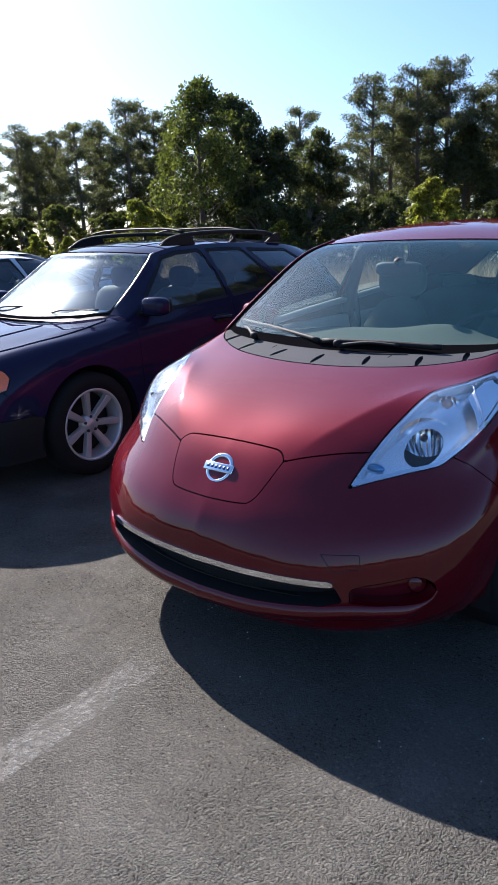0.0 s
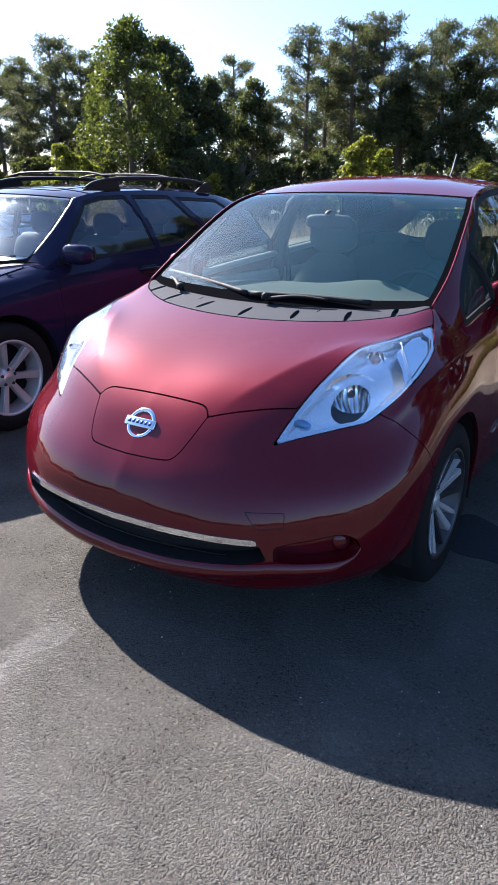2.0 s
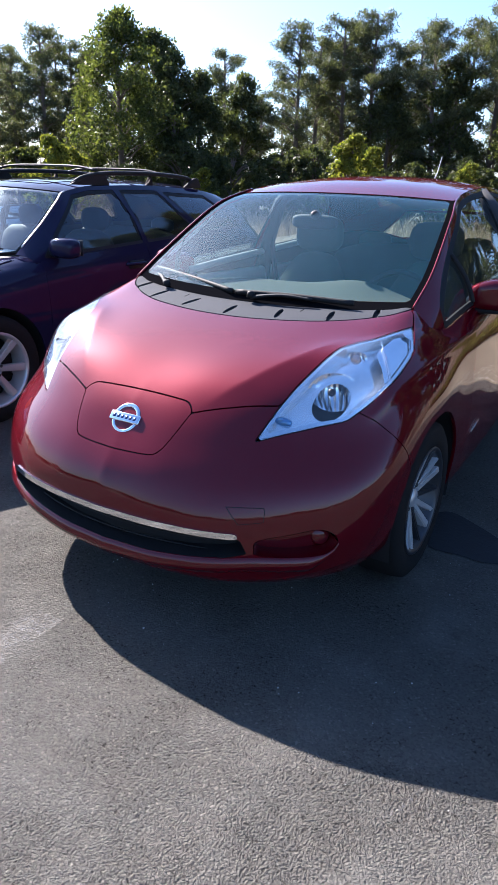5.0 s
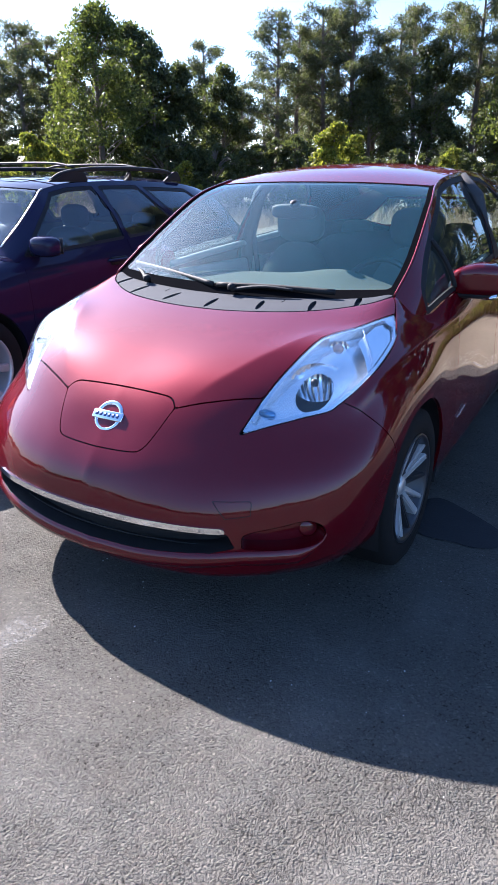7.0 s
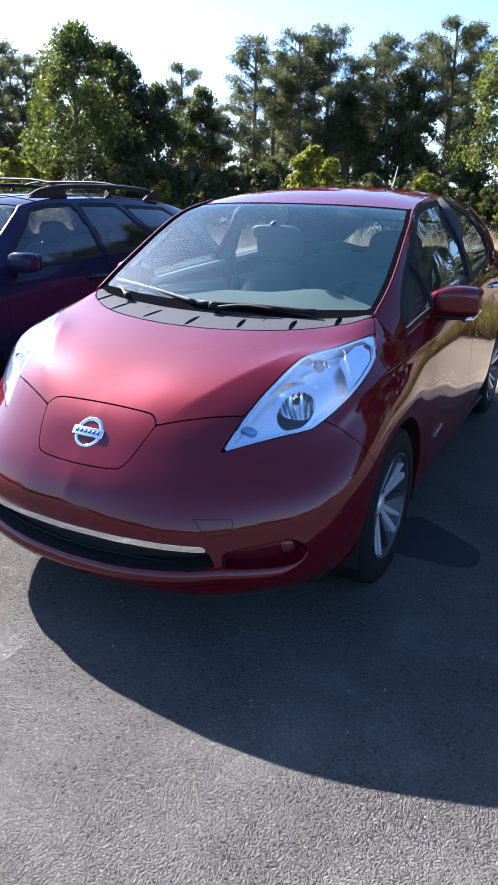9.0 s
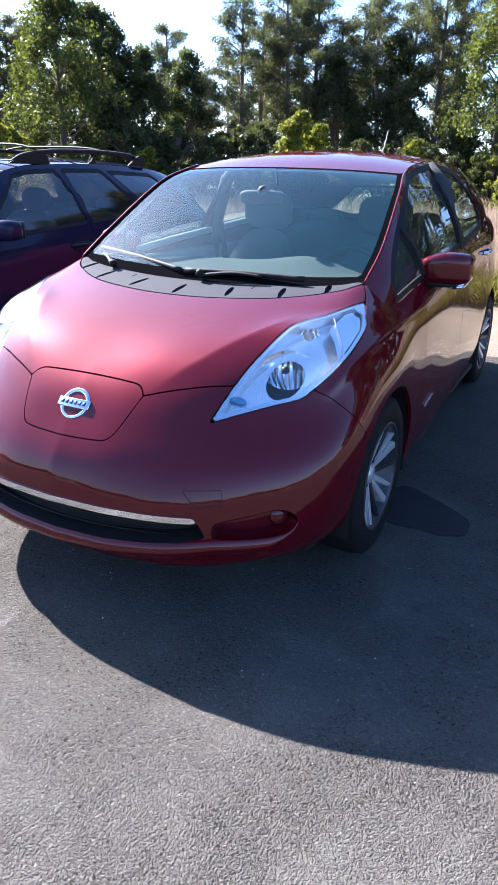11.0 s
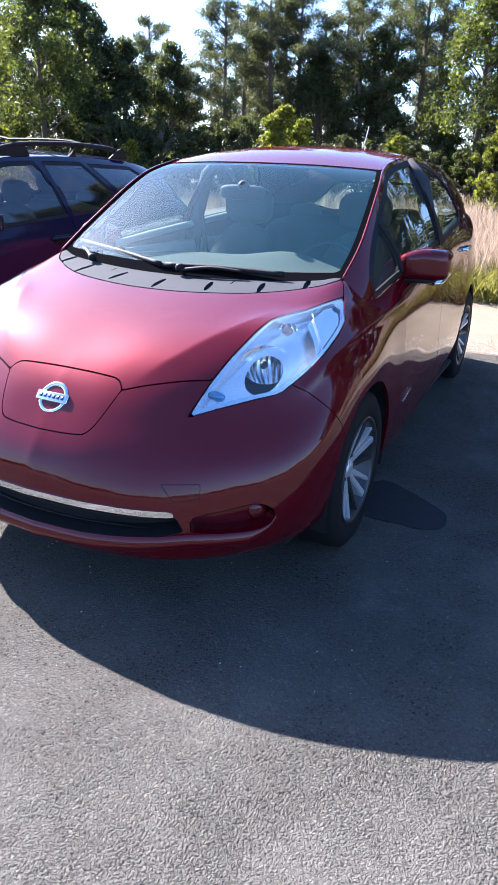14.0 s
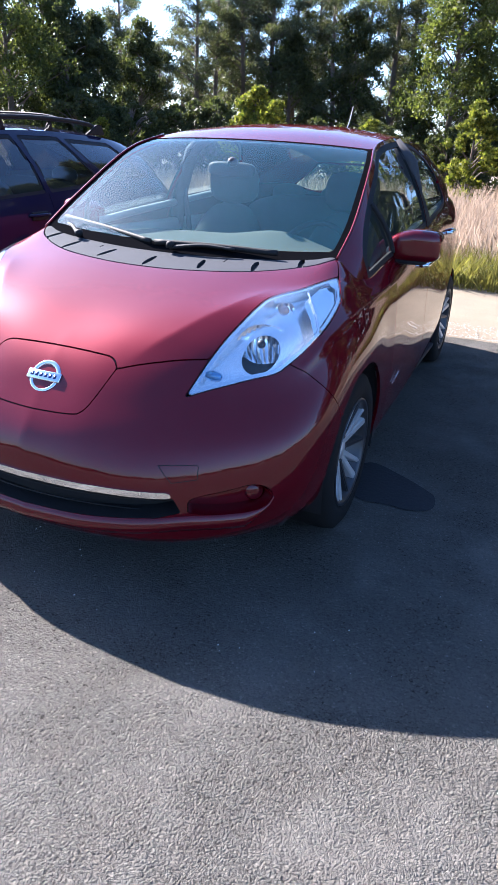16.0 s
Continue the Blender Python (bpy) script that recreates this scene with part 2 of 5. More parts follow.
class Surf:
    """A smooth grid of points, from which panels are cut."""

    def __init__(self, grid):
        self.g = np.array(grid)
        n, m = self.g.shape[:2]
        self.p = self.g.reshape(-1, 3)
        du, dv = np.gradient(self.g, axis=0), np.gradient(self.g, axis=1)
        nr = np.cross(dv, du)
        nr /= np.linalg.norm(nr, axis=2, keepdims=True) + 1e-12
        self.n = nr.reshape(-1, 3)
        i = np.arange(n * m).reshape(n, m)
        self.q = np.stack([i[:-1, :-1], i[:-1, 1:], i[1:, 1:], i[1:, :-1]], -1).reshape(-1, 4)
        if np.sum(self.n * (self.p - (0, 2.3, 0.6))) < 0:      # face outwards
            self.flipped()

    def flipped(self):
        self.n = -self.n
        self.q = self.q[:, ::-1]
        return self

    def panel(self, f, lift=0.0, edge=0.0, walls=False):
        """The part of the surface where f > 0, moved out by lift, its rim turned in by edge; walls: the rim alone."""
        p = self.p + self.n * lift
        keep = f[self.q]
        verts, faces, index = [], [], {}

        def corner(a):
            if a not in index:
                index[a] = len(verts)
                verts.append((p[a], self.n[a]))
            return index[a]

        def cut(a, b):
            k = (min(a, b), max(a, b))
            if k not in index:
                t = f[a] / (f[a] - f[b])
                index[k] = len(verts)
                verts.append((p[a] + t * (p[b] - p[a]), self.n[a] + t * (self.n[b] - self.n[a])))
            return index[k]

        rim = []
        for q, k in zip(self.q[(keep > 0).any(1)], keep[(keep > 0).any(1)]):
            poly, cuts = [], []
            for j in range(4):
                a, b = int(q[j]), int(q[(j + 1) % 4])
                if f[a] > 0:
                    poly.append(corner(a))
                if (f[a] > 0) != (f[b] > 0):
                    poly.append(cut(a, b))
                    cuts.append(poly[-1])
            if len(poly) > 2:
                faces.append(poly)
                if len(cuts) == 2:
                    i0 = poly.index(cuts[0])
                    rim.append((cuts[1], cuts[0]) if poly[(i0 + 1) % len(poly)] == cuts[1] else (cuts[0], cuts[1]))
        if walls:
            faces = []
        if edge:
            inner = {}
            for a, b in rim:
                for v in (a, b):
                    if v not in inner:
                        inner[v] = len(verts)
                        verts.append((verts[v][0] - verts[v][1] * edge, verts[v][1]))
                faces.append([a, b, inner[b], inner[a]])
        bm = raw([v for v, _ in verts], faces)
        if edge:
            bm.verts.ensure_lookup_table()
            for a, b in rim:
                e = bm.edges.get((bm.verts[a], bm.verts[b]))
                if e:
                    e.smooth = False
        loose = [v for v in bm.verts if not v.link_faces]
        bmesh.ops.delete(bm, geom=loose, context="VERTS")
        return bm


def net(rows, nv, nu, mirror=True):
    """A grid through a control net; mirrored over x = 0 where the rows begin there."""
    rows = [spline(r, nu) for r in rows]
    cols = np.stack(rows)                                  # rows x nu x 3
    g = np.stack([spline(cols[:, j], nv) for j in range(nu)], 1)
    if mirror:
        g = np.concatenate([(g * (-1, 1, 1))[:, :0:-1], g], 1)
    return g


def inside(poly, pts):
    """Signed distance to a closed outline, positive inside."""
    a = np.array(poly, float)
    b = np.roll(a, -1, 0)
    best, sign = np.full(len(pts), 1e9), np.zeros(len(pts), bool)
    for (ax, ay), (bx, by) in zip(a, b):
        ex, ey = bx - ax, by - ay
        wx, wy = pts[:, 0] - ax, pts[:, 1] - ay
        t = np.clip((wx * ex + wy * ey) / (ex * ex + ey * ey + 1e-12), 0, 1)
        best = np.minimum(best, (wx - t * ex) ** 2 + (wy - t * ey) ** 2)
        c = ((ay > pts[:, 1]) != (by > pts[:, 1])) & (pts[:, 0] < ex * (pts[:, 1] - ay) / (ey + (abs(ey) < 1e-12) * 1e-12) + ax)
        sign ^= c
    return np.where(sign, 1, -1) * np.sqrt(best)


def sheet(grid, thick=0.0):
    g = np.array(grid)
    n, m = g.shape[:2]
    i = np.arange(n * m).reshape(n, m)
    bm = raw(g.reshape(-1, 3), np.stack([i[:-1, :-1], i[:-1, 1:], i[1:, 1:], i[1:, :-1]], -1).reshape(-1, 4).tolist())
    if thick:
        bmesh.ops.recalc_face_normals(bm, faces=bm.faces)
        bmesh.ops.solidify(bm, geom=list(bm.faces), thickness=thick)
    return bm


def tube(pts, r, seg=8, flat=1.0, caps=True):
    """A rod along points; r a number or one per point; flat squeezes it in z."""
    p = np.array(pts, float)
    r = np.broadcast_to(r, len(p))
    t = np.gradient(p, axis=0)
    t /= np.linalg.norm(t, axis=1, keepdims=True)
    up = np.array((0, 0, 1.0)) if abs(t[:, 2]).mean() < 0.8 else np.array((0, 1.0, 0))
    verts, faces = [], []
    for c, d, k in zip(p, t, r):
        s = np.cross(d, up)
        s /= np.linalg.norm(s)
        u = np.cross(s, d)
        for j in range(seg):
            a = 2 * math.pi * j / seg
            verts.append(c + k * (math.cos(a) * s + flat * math.sin(a) * u))
    for i in range(len(p) - 1):
        for j in range(seg):
            k = (j + 1) % seg
            faces.append([i * seg + j, i * seg + k, (i + 1) * seg + k, (i + 1) * seg + j])
    if caps:
        faces += [list(range(seg))[::-1], [(len(p) - 1) * seg + j for j in range(seg)]]
    return raw(verts, faces)


def lathe(profile, seg=48, axis="x"):
    """Turns (offset along the axis, radius) pairs round the axis."""
    verts, faces = [], []
    k = len(profile)
    for i in range(seg):
        a = 2 * math.pi * i / seg
        for o, r in profile:
            verts.append((o, r * math.cos(a), r * math.sin(a)) if axis == "x" else (r * math.cos(a), r * math.sin(a), o))
    for i in range(seg):
        for j in range(k - 1):
            b = (i + 1) % seg
            faces.append([i * k + j, b * k + j, b * k + j + 1, i * k + j + 1])
    bm = raw(verts, faces)
    bmesh.ops.remove_doubles(bm, verts=bm.verts, dist=1e-5)
    return bm


def blob(pts_scale, at, sub=3, power=2.5):
    """A rounded cushion."""
    bm = bmesh.new()
    bmesh.ops.create_icosphere(bm, subdivisions=sub, radius=1)
    for v in bm.verts:
        d = sum(abs(c) ** power for c in v.co) ** (1 / power)
        v.co = Vector([c / d * s for c, s in zip(v.co, pts_scale)]) + Vector(at)
    return bm


def outline(pts, corners=(0,), n=8):
    """A closed smooth outline with sharp corners at the given points."""
    k, out = len(pts), []
    cs = sorted(corners)
    for a, b in zip(cs, cs[1:] + [cs[0] + k]):
        run = [pts[i % k] for i in range(a, b + 1)]
        out += list(spline(run, n * (b - a) + 1)[:-1]) if len(run) > 2 else [np.array(run[0], float)]
    return np.array(out)


def torus(R, r, at, seg=40, ring=10, flat=1.0, turn=None):
    """A ring in the xy plane, turned by a rotation."""
    v, f = [], []
    for i in range(seg):
        a = 2 * math.pi * i / seg
        for j in range(ring):
            b = 2 * math.pi * j / ring
            p = Vector(((R + r * math.cos(b)) * math.cos(a), (R + r * math.cos(b)) * math.sin(a), flat * r * math.sin(b)))
            v.append((turn @ p if turn is not None else p) + Vector(at))
    for i in range(seg):
        for j in range(ring):
            i2, j2 = (i + 1) % seg, (j + 1) % ring
            f.append([i * ring + j, i2 * ring + j, i2 * ring + j2, i * ring + j2])
    return raw(v, f)


# ---- red hatchback: body surfaces, y runs from the nose to the tail ----
FRONT_NET = [  # from the lip up to the cowl; each row from the middle round to the door's edge
    [(0, .17, .178), (.22, .18, .178), (.42, .215, .18), (.60, .29, .20), (.74, .41, .225), (.81, .60, .23), (.83, .95, .20), (.83, 1.3, .20), (.832, 1.47, .20)],
    [(0, .06, .235), (.22, .075, .238), (.44, .13, .242), (.63, .23, .262), (.78, .38, .292), (.85, .58, .30), (.865, .95, .28), (.86, 1.3, .28), (.861, 1.47, .28)],
    [(0, .03, .40), (.24, .045, .40), (.46, .10, .40), (.66, .22, .40), (.81, .38, .41), (.872, .60, .42), (.887, .95, .43), (.88, 1.3, .45), (.881, 1.47, .452)],
    [(0, .06, .54), (.24, .08, .54), (.46, .14, .545), (.66, .26, .555), (.81, .42, .57), (.875, .62, .58), (.889, .95, .60), (.88, 1.3, .62), (.879, 1.47, .624)],
    [(0, .15, .66), (.22, .165, .665), (.44, .235, .675), (.63, .36, .69), (.78, .53, .71), (.856, .70, .73), (.885, .98, .75), (.872, 1.3, .75), (.871, 1.47, .757)],
    [(0, .25, .765), (.21, .265, .77), (.40, .325, .785), (.57, .43, .815), (.72, .60, .85), (.81, .78, .865), (.85, 1.02, .87), (.86, 1.3, .86), (.861, 1.47, .871)],
    [(0, .40, .855), (.20, .41, .86), (.37, .46, .873), (.53, .56, .905), (.67, .73, .95), (.755, .90, .96), (.81, 1.08, .94), (.84, 1.3, .925), (.842, 1.47, .94)],
    [(0, .58, .925), (.20, .59, .928), (.37, .63, .938), (.53, .72, .958), (.655, .85, .985), (.727, .985, .997), (.77, 1.10, .983), (.80, 1.24, .967), (.806, 1.47, .995)],
    [(0, .78, .982), (.20, .79, .985), (.37, .83, .993), (.51, .90, 1.005), (.62, .985, 1.022), (.688, 1.078, 1.04), (.725, 1.136, 1.02), (.765, 1.22, .995), (.80, 1.47, 1.00)],
    [(0, .97, 1.015), (.20, .975, 1.016), (.37, 1.00, 1.022), (.50, 1.05, 1.03), (.60, 1.10, 1.042), (.655, 1.13, 1.05), (.70, 1.15, 1.035), (.75, 1.23, 1.00), (.795, 1.47, 1.005)],
]
SIDE_NET = [  # from the sill up to the window line; each row from the door's edge to the middle of the tail
    [(.832, 1.47, .20), (.84, 2.2, .21), (.84, 3.0, .22), (.83, 3.6, .23), (.76, 4.12, .25), (.52, 4.38, .26), (0, 4.43, .26)],
    [(.861, 1.47, .28), (.868, 2.2, .29), (.87, 3.0, .30), (.86, 3.6, .31), (.80, 4.13, .33), (.54, 4.39, .34), (0, 4.445, .34)],
    [(.881, 1.47, .452), (.882, 2.2, .46), (.887, 3.0, .47), (.885, 3.6, .48), (.82, 4.13, .49), (.55, 4.4, .50), (0, 4.445, .50)],
    [(.879, 1.47, .624), (.872, 2.2, .64), (.88, 3.0, .66), (.888, 3.6, .68), (.81, 4.12, .70), (.54, 4.38, .70), (0, 4.44, .70)],
    [(.871, 1.47, .757), (.868, 2.2, .79), (.875, 3.0, .83), (.878, 3.6, .87), (.80, 4.08, .88), (.53, 4.36, .88), (0, 4.42, .88)],
    [(.861, 1.47, .871), (.865, 2.2, .92), (.87, 3.0, .97), (.86, 3.6, 1.02), (.77, 4.05, 1.03), (.50, 4.33, .99), (0, 4.40, .99)],
    [(.842, 1.47, .94), (.852, 2.2, 1.01), (.85, 3.0, 1.06), (.825, 3.6, 1.10), (.73, 4.02, 1.13), (.47, 4.30, 1.06), (0, 4.37, 1.055)],
    [(.806, 1.47, .995), (.825, 2.2, 1.065), (.82, 3.0, 1.12), (.775, 3.6, 1.17), (.68, 3.98, 1.165), (.44, 4.26, 1.10), (0, 4.34, 1.095)],
]
EDGE = [(.688, 1.085, 1.043), (.683, 1.30, 1.162), (.634, 1.65, 1.362), (.588, 1.885, 1.44), (.578, 2.2, 1.487), (.572, 2.7, 1.503), (.56, 3.4, 1.475), (.53, 4.0, 1.40), (.50, 4.2, 1.35)]
MIDDLE = [(0, .955, 1.017), (0, 1.21, 1.17), (0, 1.62, 1.39), (0, 1.80, 1.458), (0, 2.1, 1.52), (0, 2.6, 1.552), (0, 3.4, 1.53), (0, 4.0, 1.45), (0, 4.27, 1.38)]


def taper(p):
    """The body draws in towards the tail."""
    return (p[0] * (1 - .045 * max(0, p[1] - 1.75)), p[1], p[2])


SIDE_NET = [[taper(p) for p in row] for row in SIDE_NET]
EDGE = [taper(p) for p in EDGE]


def top_grid(ns, nw, edge=EDGE, middle=MIDDLE):
    e, c = spline(edge, ns), spline(middle, ns)
    w = np.linspace(-1, 1, nw)[None, :, None]
    a = abs(w)
    d = (e - c)[:, None]
    return c[:, None] + np.concatenate([d[..., :1] * w, d[..., 1:2] * a**2.2, d[..., 2:] * a**2.4], 2)


BELT = [(.80, 1.24, .965), (.805, 1.42, .995), (.816, 1.80, 1.035), (.82, 1.95, 1.047), (.825, 2.2, 1.065), (.825, 2.7, 1.10), (.79, 3.5, 1.16), (.68, 3.98, 1.165), (.44, 4.26, 1.10), (0, 4.34, 1.095)]
BELT = [taper(p) for p in BELT]


def glasshouse_side(ns, nq, edge=EDGE[:-1] + [(.44, 4.21, 1.34), (0, 4.27, 1.34)], belt=BELT):
    """From the window line up to the roof's edge, on one side and round to the middle of the tail."""
    e, b = spline(edge, ns), spline(belt, ns)
    q = np.linspace(0, 1, nq)[None, :, None]
    g = b[:, None] + (e - b)[:, None] * q
    out = (q * (1 - q) * 4) * np.array((0.022, 0, 0.012))
    return g + out * (g[..., :1] > 0.2)


CREASE = spline([(.762, .556, .76), (.801, .706, .837), (.829, .92, .886), (.842, 1.21, .91), (.85, 1.5, .925)], 60)
front = net(FRONT_NET, 150, 120)


def ease(t):
    t = np.clip(t, 0, 1)
    return t * t * (3 - 2 * t)


# ridges run back over the hood, falling off steeply towards the lamps
hx, hy = np.abs(front[..., 0]), front[..., 1]
ridge = np.interp(hy, (.20, .27, .39, .555, .67, .80), (.20, .27, .37, .476, .536, .60))
lamp_side = np.interp(hy, (.20, .267, .386, .547, .661, .80), (.44, .476, .512, .553, .583, .66))
rise = np.minimum((hx / ridge) ** 2, 1 - (hx - ridge) / (lamp_side - ridge))
front[..., 2] += .021 * np.clip(rise, 0, 1) * ease((hy - .22) / .18) * (1 - ease((hy - .42) / .40)) * (front[..., 2] > .7)
front = Surf(front)
away = np.min([np.sum((np.abs(front.p) - c) ** 2, 1) for c in CREASE], 0)
bulge = np.sum((np.abs(front.p) - (.665, .63, .855)) ** 2, 1)          # the lamps swell out of the body
front = Surf((front.p + front.n * (.005 * np.exp(-away / .018**2) + .030 * np.exp(-bulge / .125**2))[:, None]).reshape(front.g.shape))
side_l = Surf(net(SIDE_NET, 60, 150, False))
top = Surf(top_grid(150, 61))
house_l = Surf(glasshouse_side(270, 40, [(.690, 1.00, .990)] + EDGE[:-1] + [(.44 * .89, 4.21, 1.34), (0, 4.27, 1.34)], [(.797, 1.13, .940)] + BELT))


# ---- red hatchback: panels ----
red_car = thing("electric_hatchback", "glossy dark red electric hatchback parked on the asphalt", "car")
ARCH_F, ARCH_R, ARCH = (0.95, 0.325), (3.65, 0.325), 0.362
SEAM = 0.0022


def arch(p, centre, r):
    return np.hypot(p[:, 1] - centre[0], p[:, 2] - centre[1]) - r


def snap(s, pts, axes, lift=0.0, side=1):
    """Lays points of one projection onto the surface's nearest sheet (front or right side)."""
    out = []
    ok = (s.p[:, 1] < .5) if axes == (0, 2) else (s.p[:, 0] * side > .3)
    p, n = s.p[ok], s.n[ok]
    free = ({0, 1, 2} - set(axes)).pop()
    pts = np.array(pts, float)
    fine = np.concatenate([np.linspace(a, b, 14, endpoint=False) for a, b in zip(pts[:-1], pts[1:])] + [pts[-1:]])
    for q in fine:
        k = np.argmin(np.sum((p[:, list(axes)] - q) ** 2, 1))
        v = np.zeros(3)
        v[list(axes)] = q
        v[free] = p[k, free] - (n[k, list(axes)] @ (q - p[k, list(axes)])) / n[k, free]
        out.append(v + n[k] * lift)
    return np.array(out)


def mirrored_pair(s):
    return Surf(s.g * (-1, 1, 1))


side_r, house_r = mirrored_pair(side_l), mirrored_pair(house_l)
fp = front.p
ax = np.abs(fp[:, 0])

# outline of the head lamp, seen along a slant
HL_E1, HL_E2 = np.array((0.93, 0.367, 0.0)), np.array((0.10, -0.25, 0.963))
HL = [(.476, .267, .693), (.491, .314, .739), (.512, .386, .803), (.531, .467, .857), (.553, .547, .896), (.583, .661, .936), (.658, .782, .970), (.731, .985, .995),
      (.782, .87, .931), (.786, .804, .904), (.765, .662, .852), (.745, .588, .814), (.719, .52, .776), (.698, .479, .755), (.63, .401, .738), (.547, .325, .716)]


def flat_hl(p):
    q = np.array(p, float) * (1, 1, 1)
    q[:, 0] = np.abs(q[:, 0])
    return np.stack([q @ HL_E1, q @ HL_E2], 1)


hl_line = outline(flat_hl([(x, y, z + (.05 if 0 < k < 7 else 0)) for k, (x, y, z) in enumerate(HL)]), (0, 7, 8))
f_lamp = inside(hl_line, flat_hl(fp))
lamp_in = np.interp(fp[:, 1], [q[1] for q in HL[:8]], [q[0] for q in HL[:8]])
f_lamp = np.minimum.reduce([f_lamp, (ax - lamp_in) * .8, 1.0 - fp[:, 1], fp[:, 2] - .6, fp[:, 1] - .25])

LID = [(0, .784), (.164, .781), (.215, .774), (.24, .752), (.212, .680), (.185, .634), (.145, .619), (0, .614)]
lid_line = outline(LID + [(-x, z) for x, z in LID[-2:0:-1]], (3, 11), 6)
f_lid = np.where(fp[:, 1] < 0.45, inside(lid_line, fp[:, [0, 2]]), -1)

COWL_FRONT = [(0, .777), (.17, .786), (.37, .83), (.51, .90), (.62, .985), (.67, 1.05), (.686, 1.084)]
cowl_edge = spline([(-x, y) for x, y in COWL_FRONT[:0:-1]] + COWL_FRONT, 90)
HOOD_FRONT = [(0, .20), (.13, .20), (.236, .243), (.37, .303), (.477, .356)]
hood_side = [(.53, .385), (.56, .46), (.59, .55), (.63, .66), (.69, .785), (.735, .975), (.706, 1.05), (.686, 1.084)]
hood_half = HOOD_FRONT + hood_side[:-1]
hood_poly = np.array([(-x, y) for x, y in hood_half[:0:-1]] + hood_half + list(map(tuple, cowl_edge[::-1])))
f_hood = np.where(fp[:, 2] > 0.70, np.minimum.reduce([inside(hood_poly, fp[:, :2]), -f_lid, -f_lamp]), -1)
cowl_poly = np.array(list(map(tuple, cowl_edge)) + [(.655, 1.16), (.0, 1.1), (-.655, 1.16)])
f_cowl = np.where(fp[:, 2] > 0.9, inside(cowl_poly, fp[:, :2]), -1)

GRILLE = [(0, .296), (.20, .302), (.35, .316), (.45, .330), (.535, .357), (.515, .4085), (.3, .4085), (0, .4085)]
grille_line = np.array(GRILLE + [(-x, z) for x, z in GRILLE[-2:0:-1]])
f_grille = np.where(fp[:, 1] < 0.3, inside(grille_line, fp[:, [0, 2]]), -1)
FOG = [(.556, .356), (.63, .346), (.70, .345), (.748, .357), (.770, .392), (.758, .425), (.72, .442), (.66, .430), (.565, .405)]
fog_line = outline(FOG, (0,), 5)
f_fog = np.where((fp[:, 1] < 0.5) & (fp[:, 2] < 0.6), inside(fog_line, np.stack([ax, fp[:, 2]], 1)), -1)
f_arch = arch(fp, ARCH_F, ARCH)
belt_y = np.array((1.24, 1.47, 1.95, 2.2, 2.7, 3.5, 4.4))
belt_h = np.array((.969, 1.003, 1.047, 1.065, 1.10, 1.16, 1.19))
f_belt = np.maximum.reduce([np.interp(fp[:, 1], belt_y, belt_h) - fp[:, 2], .78 - ax, 1.245 - fp[:, 1]])
f_post = np.maximum.reduce([((ax - .688) * .155 - (fp[:, 1] - 1.086) * .112) / .191 + .045, .64 - ax, np.interp(fp[:, 1], (1.13, 1.24, 1.42, 1.6), (.94, .967, .997, 1.02)) - fp[:, 2]])
f_belt = np.minimum.reduce([f_belt, f_post, 0 * ax + .05])
# the seam between bumper and wing runs from the lamp down to the wheel arch
wing_poly = np.array([(.555, .745), (.636, .632), (.70, .50), (1.6, .1), (1.6, 1.2), (.2, 1.2), (.37, .90)])
f_wing_zone = np.where(ax > 0.5, inside(wing_poly, fp[:, 1:]), -1)
open_all = np.minimum.reduce([-f_lamp, -f_lid, -f_hood, -f_cowl, -f_grille, -f_fog, f_arch, f_belt])

hood = part("hood", front.panel(f_hood - SEAM, 0, 0.014), RED, red_car)
lid = part("charge_port_lid", front.panel(f_lid - SEAM * 0.8, 0, 0.014), RED, red_car)
part("front_bumper", front.panel(np.minimum(open_all, -f_wing_zone) - SEAM * 0.8, 0, 0.014), RED, red_car)
for sx in (1, -1):
    f = np.where(fp[:, 0] * sx > 0, np.minimum(open_all, f_wing_zone) - SEAM * 0.8, -1)
    part("front_wing", front.panel(f, 0, 0.014), RED, red_car)
part("inner_shell", front.panel(np.minimum.reduce([-f_lamp, -f_grille, -f_fog, f_arch, f_belt]), -0.011), GAP, red_car)

# chrome strip over the lower grille
STRIP = [(0, .4075), (.3, .4095), (.512, .409), (.505, .4285), (.3, .4295), (0, .4275)]
f_strip = np.where(fp[:, 1] < 0.3, inside(np.array(STRIP + [(-x, z) for x, z in STRIP[-2:0:-1]]), fp[:, [0, 2]]), -1)
part("chrome_strip", front.panel(f_strip, 0.006, 0.012), CHROME, red_car, "polished chrome strip above the lower grille")
part("grille_recess", front.panel(f_grille + 0.002, -0.075), GAP, red_car)
part("grille_rim", front.panel(f_grille, 0, 0.078, True), BLACK, red_car)
for k in range(2):
    z = 0.332 + 0.036 * k
    half = 0.40 + 0.02 * k
    xs = np.linspace(-half, half, 25)
    part("grille_slat", tube([(x, 0.075 + 0.42 * x * x, z) for x in xs], 0.0025, 6), GAP, red_car)
